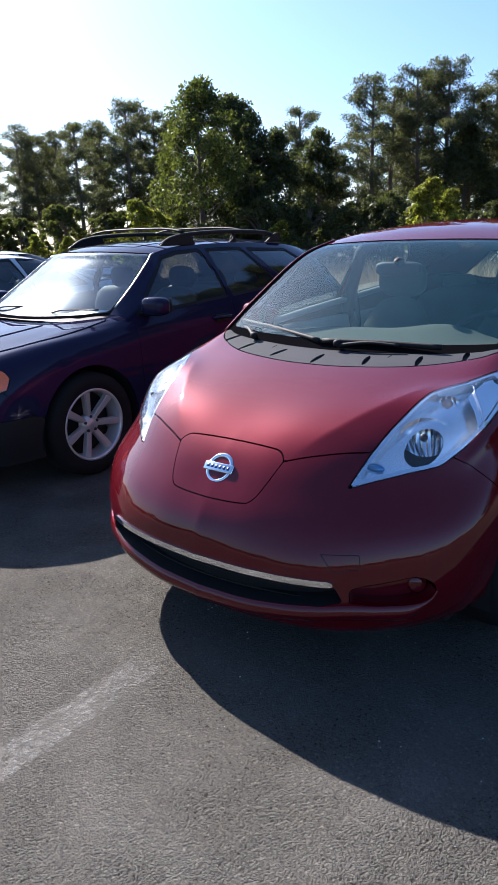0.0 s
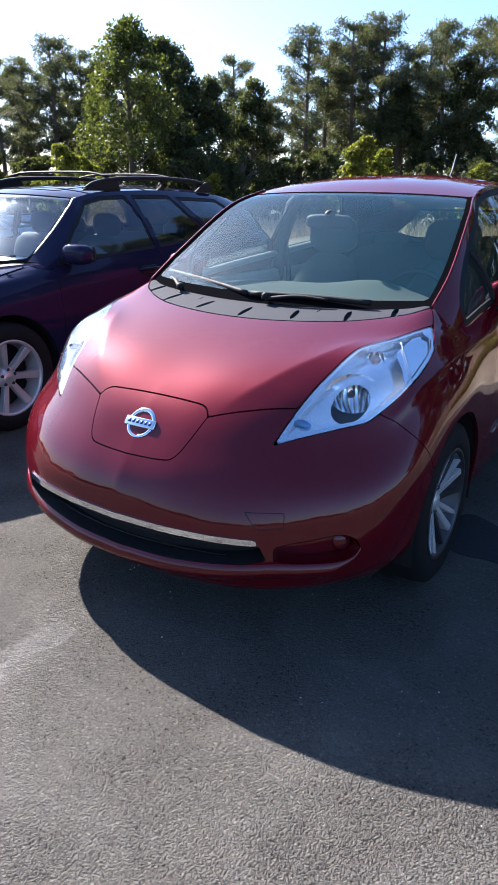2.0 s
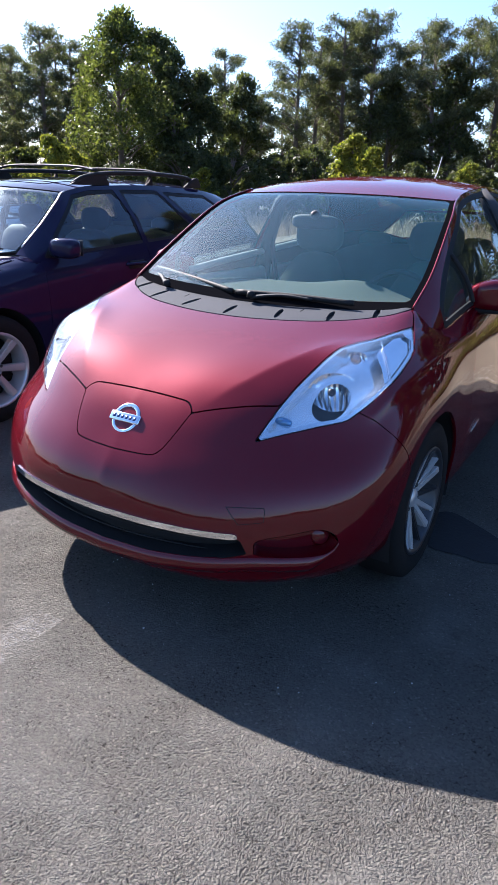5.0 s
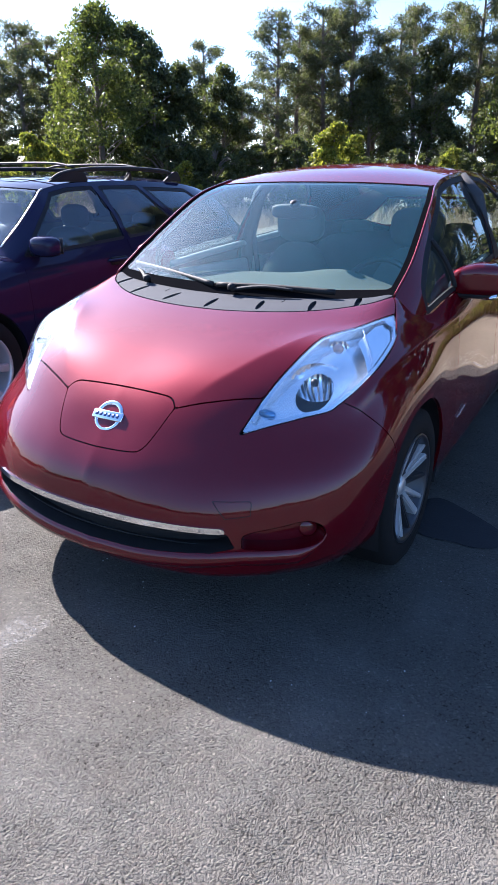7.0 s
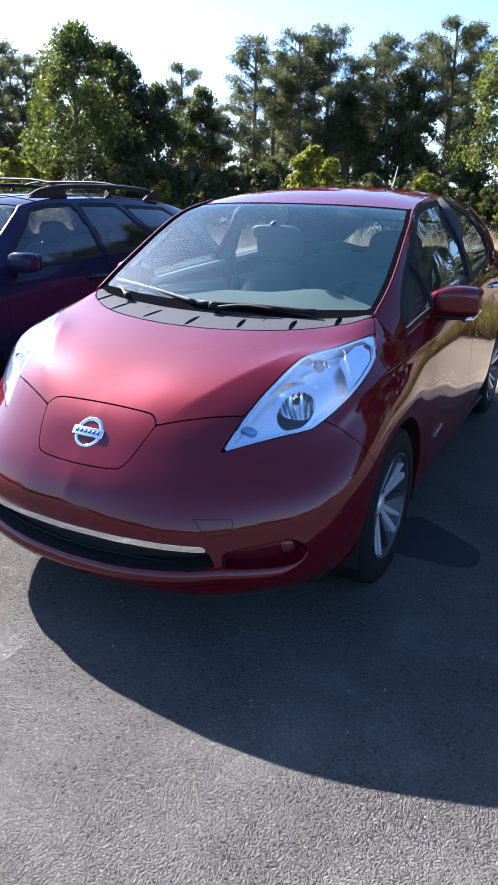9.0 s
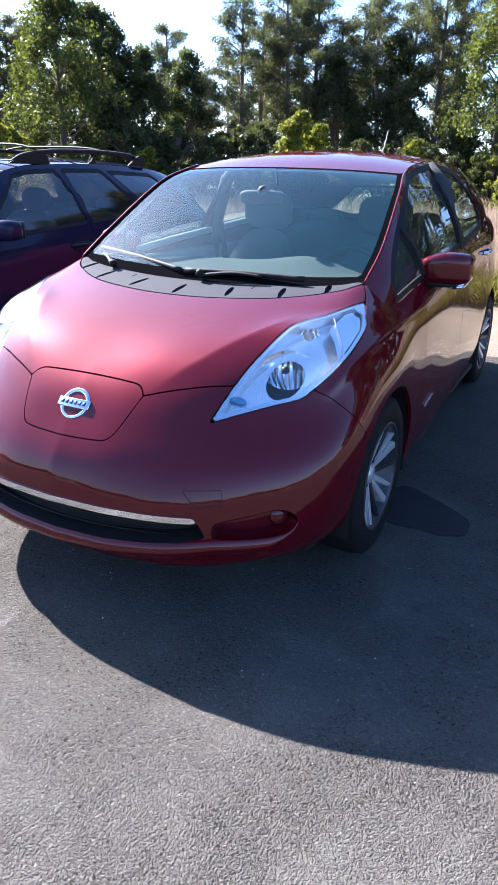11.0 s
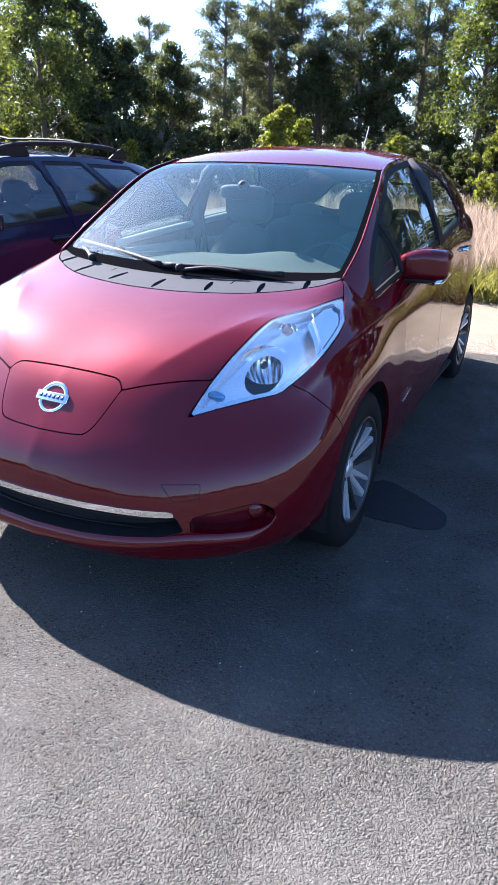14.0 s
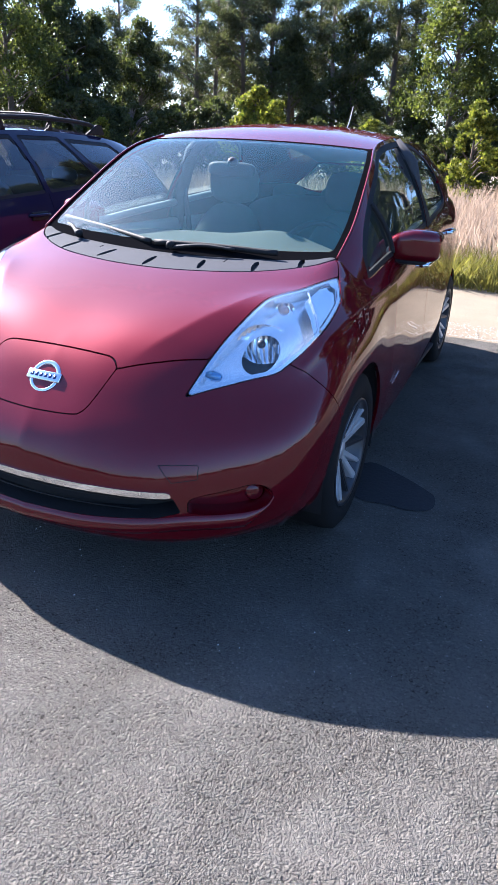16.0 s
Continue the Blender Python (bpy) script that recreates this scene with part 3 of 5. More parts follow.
for sx in (1, -1):
    zone = fp[:, 0] * sx > 0
    part("fog_recess", front.panel(np.where(zone, f_fog + 0.002, -1), -0.055), RED, red_car)
    part("fog_rim", front.panel(np.where(zone, f_fog, -1), 0, 0.057, True), RED, red_car)
    bm = lathe(((0, 0), (0, .026), (-.006, .032), (-.012, .031), (-.012, 0.0)), 28, "z")
    bmesh.ops.transform(bm, matrix=Matrix.Translation((.708 * sx, .325, .394)) @ Euler((radians(80), 0, radians(38 * sx))).to_matrix().to_4x4(), verts=bm.verts)
    part("fog_lamp_cover", bm, RED, red_car)
# lip: a ledge that runs under grille and fog lamps and curls up at its ends
half_lip = spline([(0, .298), (.2, .304), (.35, .317), (.45, .329), (.55, .343), (.64, .342), (.72, .343), (.758, .359), (.774, .390)], 70)
lip_line = snap(front, np.array([(-x, z) for x, z in half_lip[:0:-1]] + [tuple(q) for q in half_lip])[::3], (0, 2))
ahead = np.gradient(lip_line, axis=0)
outward = np.stack([ahead[:, 1], -ahead[:, 0], 0 * ahead[:, 0]], 1)
outward /= np.linalg.norm(outward, axis=1, keepdims=True)
fade = np.clip((.775 - np.abs(lip_line[:, 0])) / .07, .25, 1)[:, None]
LIP = ((-.004, .003), (.000, .001), (.004, -.006), (.009, -.018), (.010, -.028), (.006, -.040), (-.006, -.056), (-.05, -.062))
part("front_lip", sheet([lip_line + outward * a * fade + np.array((0, 0, b)) * fade for a, b in LIP]), RED, red_car)
# tow-hook cover: a thin groove in the bumper
TOW = [(.462, .512), (.568, .515), (.574, .508), (.576, .470), (.507, .459)]
part("tow_cover_groove", tube(snap(front, outline(TOW, range(5), 1)[[0, 1, 2, 3, 4, 0]], (0, 2), .0), .0012, 5), GAP, red_car)

# badge: a ring and a bar
badge = Euler((radians(51), 0, 0)).to_matrix()
at = Vector((0, .1890, .6998))
part("badge_ring", torus(0.050, 0.0085, at, flat=0.7, turn=badge), CHROME, lid, "chrome ring badge")
part("badge_bar", box(.130, .034, .014, at + badge @ Vector((0, 0, .004)), .004, rot=badge), CHROME, lid)
ENAMEL = simple("dark_blue_enamel", (.015, .03, .12), .3)
for k in range(6):  # bars in place of the lettering
    part("badge_mark", box(.0115, .013, .002, at + badge @ Vector((-.045 + .018 * k, 0, .0112)), rot=badge), ENAMEL, lid)

# head lamps
for sx in (1, -1):
    zone = fp[:, 0] * sx > 0
    lamp = part("headlight", front.panel(np.where(zone, f_lamp - .002, -1), 0.001, 0.010), LENS, red_car, "large clear wrap-over headlight")
    lamp.visible_shadow = False
    fl = flat_hl(fp)
    cut = flat_hl([(.655, .790, .972), (.664, .785, .970), (.725, .714, .914), (.768, .663, .853), (.758, .650, .845), (.716, .705, .914)])
    tip_zone = inside(flat_hl([(.662, .785, .970), (.724, .714, .914), (.766, .660, .850), (.9, .75, .86), (.80, 1.2, 1.05), (.66, 1.1, 1.05)]), fl)
    ctr = flat_hl([(.638, .513, .828)])[0]
    hole = (1 - np.hypot((fl[:, 0] - ctr[0]) / .066, (fl[:, 1] - ctr[1]) / .046)) * .06
    # dark sheet added behind the bowl to keep sun from passing through
    part("lamp_back", front.panel(np.where(zone, f_lamp + .004, -1), -0.15), GAP, lamp)
    part("lamp_bowl", front.panel(np.where(zone, np.minimum(f_lamp + .002, -hole), -1), -0.045), HOUSING, lamp)
    part("lamp_tip_reflector", front.panel(np.where(zone & (fp[:, 1] > .6), np.minimum(f_lamp - .006, tip_zone - .004), -1), -0.014), REFLECT, lamp)
    part("lamp_wall", front.panel(np.where(zone, f_lamp - .0015, -1), -0.006, 0.056, True), HOUSING, lamp)
    part("lamp_bezel", front.panel(np.where(zone, np.minimum(f_lamp - .003, .011 - f_lamp), -1), -0.004), CHROME, lamp)
    rib_line = snap(front, np.array([(.792, .972), (.75, .945), (.714, .914), (.685, .885), (.665, .855)]), (1, 2), -.010, sx)
    part("lamp_rib", tube(rib_line, .0038, 8), CHROME, lamp)
    def fluted_dish(R, depth, flutes, at, tilt, swing, squash):
        """A hollow reflector with upright flutes."""
        us, vs = np.linspace(-1, 1, flutes * 2 + 1), np.linspace(-1, 1, 13)
        g = np.array([[(u * R * math.sqrt(1 - .5 * v * v), v * R * squash * math.sqrt(1 - .5 * u * u), depth * (u * u + v * v) / 2 + .007 * (k % 2)) for v in vs] for k, u in enumerate(us)])
        bm = sheet(g)
        bmesh.ops.transform(bm, matrix=Matrix.Translation((at[0] * sx, at[1], at[2])) @ Euler((radians(tilt), 0, radians(swing * sx))).to_matrix().to_4x4(), verts=bm.verts)
        return bm

    part("reflector_dish", fluted_dish(.092, .045, 10, (.600, .580, .808), 70, 36, .72), REFLECT, lamp, sharp=14)
    bulb = lathe(((0, 0), (0, .010), (.03, .011), (.038, .014), (.050, .013), (.054, 0)), 20, "z")
    bmesh.ops.transform(bulb, matrix=Matrix.Translation((.618 * sx, .534, .826)) @ Euler((radians(78), 0, radians(22 * sx))).to_matrix().to_4x4(), verts=bulb.verts)
    part("lamp_bulb", bulb, DARKALLOY, lamp)
    part("indicator_reflector", fluted_dish(.035, .024, 4, (.632, .700, .900), 58, 20, .9), REFLECT, lamp, sharp=14)
    part("indicator_bulb", blob((.020, .020, .018), (.633 * sx, .686, .911), 2, 2), simple("pale_orange_bulb", (.50, .36, .31), .15, .3), lamp)
    part("blue_lamp", blob((.034, .018, .016), (.515 * sx, .385, .738), 3, 2), BLUELENS, lamp)
    # the crease that runs back from the lamp over the wing
    part("wing_crease", tube(np.array([(x * sx, y, z) for x, y, z in CREASE[:52]]) + np.array((.0012 * sx, 0, .0012)), .0042, 8), RED, red_car)

# cowl panel with vent slots
slot_f = np.full(len(fp), -1.0)
for cx, cy in ((-.575, 1.0), (-.42, .915), (-.215, .87), (0, .845), (.215, .87), (.42, .915), (.575, 1.0)):
    a = np.linspace(0, 2 * math.pi, 24, endpoint=False)
    slot_f = np.maximum(slot_f, inside(np.stack([cx - .012 * np.sign(cx) * np.cos(a) + .012 * np.sin(a), cy + .056 * np.cos(a)], 1), fp[:, :2]))
for cx in (-.285, -.145, -.072, .072, .145, .285):
    slot_f = np.maximum(slot_f, inside(np.array([(cx - .003, .915), (cx + .003, .915), (cx + .003, .958), (cx - .003, .958)]), fp[:, :2]))
part("cowl_panel", front.panel(np.minimum(f_cowl - .004, -slot_f), .001, .012), COWL, red_car, "matt grey plastic cowl panel with vent slots")

# windscreen, its black border, and the roof
ts = np.repeat(np.linspace(0, 1, 150), 61)
tw = np.abs(np.tile(np.linspace(-1, 1, 61), 150))
edge_in = (1 - tw) * 0.6
f_ws = np.minimum.reduce([(0.366 - ts) * 1.9, ts * 1.9 + 0.01, edge_in])
f_clear = np.minimum.reduce([(0.352 - ts) * 1.9, (ts - 0.026) * 1.9, edge_in - 0.024, 0.06 - 0 * ts])
windscreen = part("windscreen", top.panel(f_clear, 0, 0), GLASS, red_car, "clear greenish windscreen reflecting the sky")
windscreen.visible_shadow = False
part("windscreen_border", top.panel(np.minimum(f_ws, -f_clear), -0.0015), simple("black_ceramic_border", (.005, .005, .006), 1.0, spec=.0), red_car)
f_roof = np.minimum((ts - 0.3685) * 1.9, edge_in - 0.006)
part("roof", top.panel(f_roof, 0, 0.012), RED, red_car)
part("roof_joint", top.panel((ts - 0.36) * 1.9, -0.012), GAP, red_car)

# sides: window openings in the upper body, doors below
WIN_F = [(1.195, .978), (1.225, 1.045), (1.338, 1.135), (1.55, 1.268), (1.78, 1.383), (2.05, 1.446), (2.39, 1.474), (2.36, 1.25), (2.34, 1.096), (1.80, 1.052), (1.42, 1.013)]
WIN_R = [(2.46, 1.100), (2.43, 1.25), (2.41, 1.474), (2.68, 1.470), (2.92, 1.440), (3.11, 1.345), (3.20, 1.20), (3.12, 1.155), (2.8, 1.125)]
for s_low, s_up, sx in ((side_l, house_l, 1), (side_r, house_r, -1)):
    p = s_up.p
    a = inside(outline(WIN_F, (0, 6, 8), 4), p[:, 1:])
    b = inside(outline(WIN_R, (0, 2, 6), 4), p[:, 1:])
    on_side = np.abs(p[:, 0]) > 0.5
    a, b = np.where(on_side, a, -1), np.where(on_side, b, -1)
    rear = np.where((p[:, 1] > 4.02) & (np.abs(p[:, 0]) < .62), inside(np.array([(-.62, 1.115), (.62, 1.115), (.45, 1.325), (-.45, 1.325)]), p[:, [0, 2]]), -1)
    part("upper_body", s_up.panel(np.minimum.reduce([-a - .012, -b - .012, -rear]), 0, .02), RED, red_car)
    post = inside(np.array([(2.33, 1.072), (2.475, 1.082), (2.44, 1.25), (2.425, 1.476), (2.378, 1.474), (2.35, 1.25)]), p[:, 1:])
    part("pillar_cover", s_up.panel(np.where(on_side, np.minimum.reduce([post, -a, -b]), -1), .0025), BLACK, red_car)
    part("window_seal", s_up.panel(np.maximum(np.minimum(a + .014, .010 - a), np.minimum(b + .014, .010 - b)), -.002, .012), BLACK, red_car)
    for f in (a, b):
        w = part("side_window", s_up.panel(f - .002, -.008), SIDEGLASS, red_car, "tinted side window mirroring trees")
    w = part("rear_window", s_up.panel(rear, -.004), GLASS, red_car)
    w.visible_shadow = False
    p = s_low.p
    body = np.minimum(arch(p, ARCH_F, ARCH), arch(p, ARCH_R, ARCH))
    zones = (("front_door", 1.47, 2.41), ("rear_door", 2.41, 3.32), ("rear_wing", 3.32, 9.0))
    for nm, y0, y1 in zones:
        f = np.minimum.reduce([p[:, 1] - y0 - (.0025 if y0 > 1.5 else .002), y1 - p[:, 1] - .0025, body])
        if nm.endswith("door"):
            f = np.minimum(f, p[:, 2] - .285)
        door = part(nm, s_low.panel(f, 0, .014), RED, red_car)
        if nm.endswith("door"):
            hy = y1 - .27 if nm == "front_door" else y1 - .22
            hw = .868 * (1 - .045 * (hy - 1.75))
            z = .915 if nm == "front_door" else .99
            pts = [(hw * sx, hy - .09, z), ((hw + .026) * sx, hy - .07, z + .004), ((hw + .030) * sx, hy, z + .008), ((hw + .026) * sx, hy + .06, z + .008), (hw * sx, hy + .08, z + .006)]
            part("door_handle", tube(spline(pts, 24), .013, 8, .8), CHROME, door, "chrome door handle")
    part("sill", s_low.panel(np.minimum.reduce([.283 - p[:, 2], body, 3.32 - p[:, 1]]), 0, .02), RED, red_car)
    part("side_shell", s_low.panel(body, -.012), GAP, red_car)
    # bars in place of the lettering on the door's foot
    for k in range(6):
        part("badge_mark", box(.002, .017, .012, (.884 * sx, 1.535 + .024 * k, .452 + .004 * k)), CHROME, red_car)
    # post of the quarter light
    bar = snap(s_up, np.array([(1.545, 1.030), (1.515, 1.14), (1.485, 1.225)]), (1, 2), .0, sx)
    part("quarter_light_post", tube(bar, .011, 8), BLACK, red_car)
    # door mirror
    shell = blob((.112, .078, .068), (.885 * sx, 1.63, 1.060), 4, 4.2)
    for v in shell.verts:
        t = (v.co.x * sx - .773) / .224
        v.co.z -= .022 * max(0, 1 - t * 2.2) * max(0, (v.co.z - 1.03) / .09)
        v.co.y = min(v.co.y, 1.670) + .03 * t * t
    mir = part("door_mirror", shell, RED, red_car, "red door mirror housing")
    part("mirror_base", blob((.098, .06, .014), (.845 * sx, 1.635, .992), 3, 3.5), BLACK, mir)
    part("mirror_arm", box(.07, .06, .03, (.815 * sx, 1.63, .985), .010), BLACK, mir)
    part("mirror_glass", box(.17, .004, .10, (.89 * sx, 1.690, 1.06), .002), DARKIN, mir)
    # bright moulding along the windscreen pillar
    e = spline(EDGE, 90)[:37]
    part("pillar_moulding", tube([(sx * (x + .002), y, z + .004) for x, y, z in e], .0055, 6), RED, red_car)

# aerial
part("aerial", join(blob((.02, .045, .014), (0, 3.36, 1.537), 2), tube([(0, 3.37, 1.54), (0, 3.44, 1.60), (0, 3.505, 1.705)], (.006, .004, .003), 6)), simple("grey_aerial", (.22, .22, .22), .5), red_car)

# wipers
def wiper(pivot, tip, blade_a, blade_b, parent):
    w = part("wiper", tube(spline([pivot, tuple(np.add(pivot, tip) / 2 + (0, 0, .012)), tip], 14), np.linspace(.012, .008, 14), 8, .7), BLACK, parent)
    part("wiper_blade", tube(spline([blade_a, tuple(np.add(blade_a, blade_b) / 2 + (0, 0, .004)), blade_b], 14), .0085, 6, 1.5), BLACK, w)
    part("wiper_pivot", lathe(((0, 0), (0, .018), (.02, .016), (.026, .008), (.026, 0)), 16, "z"), BLACK, w).location = pivot


wiper((-.44, .99, 1.035), (-.60, 1.13, 1.062), (-.645, 1.17, 1.085), (-.08, .985, 1.045), red_car)
wiper((.03, .955, 1.035), (.30, .985, 1.050), (-.06, .985, 1.046), (.47, 1.015, 1.050), red_car)

# wheels
def leaf_wheel(x, y, sx, turn=0.0):
    w = new("wheel")
    w.parent = red_car
    w.matrix_local = Matrix.Translation((x * sx, y, .322)) @ Euler((0, 0, radians(turn + (180 if sx < 0 else 0)))).to_matrix().to_4x4()
    tagged(w, "black tyre on a two-tone alloy rim")
    R, r = .322, .218
    part("tyre", lathe(((-.10, r), (-.108, .25), (-.106, .29), (-.09, .315), (-.05, R), (.05, R), (.09, .315), (.106, .29), (.108, .25), (.10, r), (.09, r - .004)), 64), RUBBER, w)
    part("rim", lathe(((-.09, r - .01), (.085, r - .012), (.1, r + .004), (.106, r + .002), (.104, r - .008), (.088, r - .018), (.02, r - .03), (.0, .10), (.0, 0)), 64), DARKALLOY, w)
    for k in range(5):
        a0 = 72 * k + 14
        for da, mat, wd in ((-10, ALLOY, .015), (9, ALLOY, .008), (36, DARKALLOY, .008)):
            bm = raw([(.052, -.012, .03), (.052, .012, .03), (.098, wd * 1.5, .205), (.098, -wd * .6, .205), (.02, -.02, .03), (.02, .02, .03), (.05, wd * 1.7, .205), (.05, -wd, .205)],
                     [[0, 1, 2, 3], [4, 7, 6, 5], [0, 3, 7, 4], [1, 5, 6, 2], [3, 2, 6, 7], [0, 4, 5, 1]])
            bmesh.ops.bevel(bm, geom=list(bm.edges), offset=.004, segments=2, affect="EDGES")
            bmesh.ops.transform(bm, matrix=Euler((radians(a0 + da), 0, 0)).to_matrix().to_4x4(), verts=bm.verts)
            part("spoke", bm, mat, w, sharp=40)
        nut = lathe(((0, 0), (0, .009), (.014, .009), (.018, .006), (.018, 0)), 12)
        bmesh.ops.transform(nut, matrix=Euler((radians(a0 + 36), 0, 0)).to_matrix().to_4x4() @ Matrix.Translation((.045, 0, .055)), verts=nut.verts)
        part("wheel_nut", nut, DARKALLOY, w)
    part("hub_cap", lathe(((.03, .045), (.055, .04), (.066, .03), (.068, 0)), 32), ALLOY, w)
    part("brake_disc", lathe(((-.02, .14), (-.01, .14), (-.01, .07), (-.02, .0)), 40), simple("brushed_steel", (.3, .3, .3), .4, .9), w)


for sx in (1, -1):
    leaf_wheel(.765, .95, sx)
    leaf_wheel(.708, 3.65, sx)
    for y in (.95, 3.65):  # wheel-house liners
        liner = lathe(((-.24 * sx, .10), (-.24 * sx, .372), (.10 * sx, .372)), 40)
        bmesh.ops.transform(liner, matrix=Matrix.Translation(((.765 if y < 2 else .70) * sx, y, .325)), verts=liner.verts)
        geom = [v for v in liner.verts if v.co.z < .16]
        bmesh.ops.delete(liner, geom=geom, context="VERTS")
        part("wheel_liner", liner, GAP, red_car)
# dark boxes added inside the body to stop sunlight leaking through
for sx in (1, -1):
    part("arch_panel", box(.42, .05, .50, (.62 * sx, 1.36, .42), .01), GAP, red_car)
part("floor_pan", join(box(1.5, 3.7, .05, (0, 2.35, .20), .01), box(1.62, 1.95, .03, (0, 2.31, .214), .01), box(1.06, .60, .03, (0, .56, .245), .01)), GAP, red_car)
part("bulkhead", box(1.40, .04, .60, (0, 1.12, .56), .01), GAP, red_car)

# interior
def leaf_seat(x, y, wide=.50):
    s = part("front_seat", blob((wide / 2 - .01, .10, .33), (x, y, .78), 4, 3.6), BEIGE, red_car, "pale grey fabric car seat")
    for v in s.data.vertices:
        v.co.y += (v.co.z - .5) * .28
        v.co.x = x + (v.co.x - x) * (1 - .38 * max(0, (v.co.z - .78) / .33) ** 1.6)
    part("seat_cushion", blob((wide / 2, .27, .11), (x, y - .27, .46), 3, 3.4), BEIGE, s)
    part("headrest", blob((.15, .06, .105), (x, y + .20, 1.215), 3, 3.4), BEIGE, s)
    for d in (-.05, .05):
        part("headrest_post", tube([(x + d, y + .18, 1.10), (x + d, y + .21, 1.22)], .006, 8), CHROME, s)


leaf_seat(.36, 2.20)
leaf_seat(-.36, 2.20)
part("rear_seat", join(blob((.66, .13, .33), (0, 3.25, .80), 4, 4), blob((.66, .27, .12), (0, 3.0, .47), 3, 4)), BEIGE, red_car)
for x in (-.36, 0, .36):
    part("rear_headrest", blob((.12, .05, .075), (x, 3.33, 1.12), 3, 3), BEIGE, red_car)
dash = [spline([(x, 1.02 + .13 * abs(x / .66) ** 2, .985), (x, 1.26, 1.012), (x, 1.46, 1.040 - .05 * abs(x / .66) ** 3 + .042 * math.exp(-((x - .31) / .20) ** 2)), (x, 1.52, 1.025 - .05 * abs(x / .66) ** 3 + .03 * math.exp(-((x - .31) / .20) ** 2)), (x, 1.56, .93), (x, 1.60, .80), (x, 1.60, .50)], 48) for x in np.linspace(-.66, .66, 44)]
part("dashboard", sheet(dash), DASH, red_car, "grey-green dashboard")
wheel_turn = Euler((radians(65), 0, 0)).to_matrix()
sw = part("steering_wheel", torus(.18, .015, (.37, 1.78, .93), turn=wheel_turn), DARKIN, red_car)
part("steering_boss", blob((.07, .03, .06), (.37, 1.76, .92), 3, 3), DARKIN, sw)
for k in (-1, 0, 1):
    d = wheel_turn @ Vector((.17 * math.sin(k * 1.6), -.17 * math.cos(k * 1.6), 0))
    part("steering_spoke", tube([(.37, 1.765, .925), Vector((.37, 1.78, .93)) + d], .014, 8), DARKIN, sw)
im = part("rear_view_mirror", blob((.12, .018, .034), (-.02, 1.62, 1.318), 3, 4), DARKIN, red_car, "dark rear-view mirror hanging from the windscreen")
part("mirror_stalk", blob((.022, .035, .022), (0, 1.585, 1.352), 3, 2), DARKIN, im)
for sx in (1, -1):
    part("door_lining", box(.05, 1.75, .55, (.752 * sx, 2.40, .72), .02, rot=Euler((0, 0, radians(1.9 * sx))).to_matrix()), TRIM, red_car)
    part("window_ledge", tube([((.775 - .03 * (y - 1.6)) * sx, y, np.interp(y, belt_y, belt_h) + .008) for y in np.linspace(1.62, 3.4, 24)], .020, 8), TRIM, red_car)
    part("centre_pillar", tube([(.765 * sx, 2.42, .9), (.74 * sx, 2.415, 1.1), (.655 * sx, 2.41, 1.38), (.555 * sx, 2.42, 1.47)], .042, 8), DARKIN, red_car)
    part("belt_strap", tube([(.70 * sx, 2.40, 1.2), (.65 * sx, 2.38, .95), (.62 * sx, 2.36, .7)], .018, 6, .15), DARKIN, red_car)
head = top_grid(40, 21)[16:]
part("headlining", sheet(head - np.array((0, 0, .025))), DARKIN, red_car)
part("parcel_shelf", box(1.1, .7, .03, (0, 3.85, .98), .01), DARKIN, red_car)
# unseen boxes added in nose and footwells to block stray sun
part("radiator", box(.80, .08, .36, (0, .34, .44), .01), GAP, red_car)
part("motor_block", box(.96, .62, .50, (0, .76, .48), .05), GAP, red_car)
for sx in (1, -1):
    part("footwell_side", box(.04, .62, .66, (.765 * sx, 1.36, .55), .01), GAP, red_car)


# ---- ground ----
def ground_sheet(name, x0, x1, y0, y1, nx, ny, height, mat, label, cat):
    xs, ys = np.linspace(x0, x1, nx), np.linspace(y0, y1, ny)
    g = np.array([[(x, y, height(x, y)) for x in xs] for y in ys])
    return tagged(part(name, sheet(g), mat), label, cat, "", "structure")


EARTH = simple("dry_sandy_soil", (0.172, 0.138, 0.090), 0.9, vary=0.22, scale=2.0, bump_scale=40, bump_dist=0.02)
base = [(-400, -200), (400, -200), (400, 600), (-400, 600)]
tagged(part("ground", raw([(x, y, -0.03) for x, y in base], [[0, 1, 2, 3]]), EARTH), "dry sandy earth with sparse grass", "ground", "", "structure")
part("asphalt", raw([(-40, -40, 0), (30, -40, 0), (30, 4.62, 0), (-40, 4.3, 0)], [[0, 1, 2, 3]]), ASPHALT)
tagged(bpy.data.objects["asphalt"], "coarse weathered grey asphalt of a parking lot", "asphalt", "", "structure")

# worn parking stripe, a darker patch, grit
stripe = raw([(x + .003 * math.sin(9 * y), y, .004) for y in np.linspace(-5, -.10, 50) for x in (-.20, -.065)], [[2 * k, 2 * k + 1, 2 * k + 3, 2 * k + 2] for k in range(49)])
tagged(part("parking_stripe", stripe, patchy("worn_white_paint", (.46, .45, .43), .85, 8, .43, .70, .36)), "worn white parking stripe on the asphalt", "stripe", "", "structure")
PATCH_OUTLINE = [(.76, 1.46), (.83, 1.59), (.99, 1.515), (1.13, 1.415), (1.18, 1.35), (1.18, 1.235), (1.09, 1.18), (1.00, 1.185), (.87, 1.18), (.78, 1.28)]
patch_face = raw([(x, y, .004) for x, y in spline(PATCH_OUTLINE, 60, True)], [list(range(60))])
tagged(part("damp_patch", patch_face, simple("darker_asphalt", (.038, .038, .040), .8, spec=.05, bump_scale=60, bump_dist=.012)), "darker patch of asphalt beside the front wheel", "stain", "", "structure")

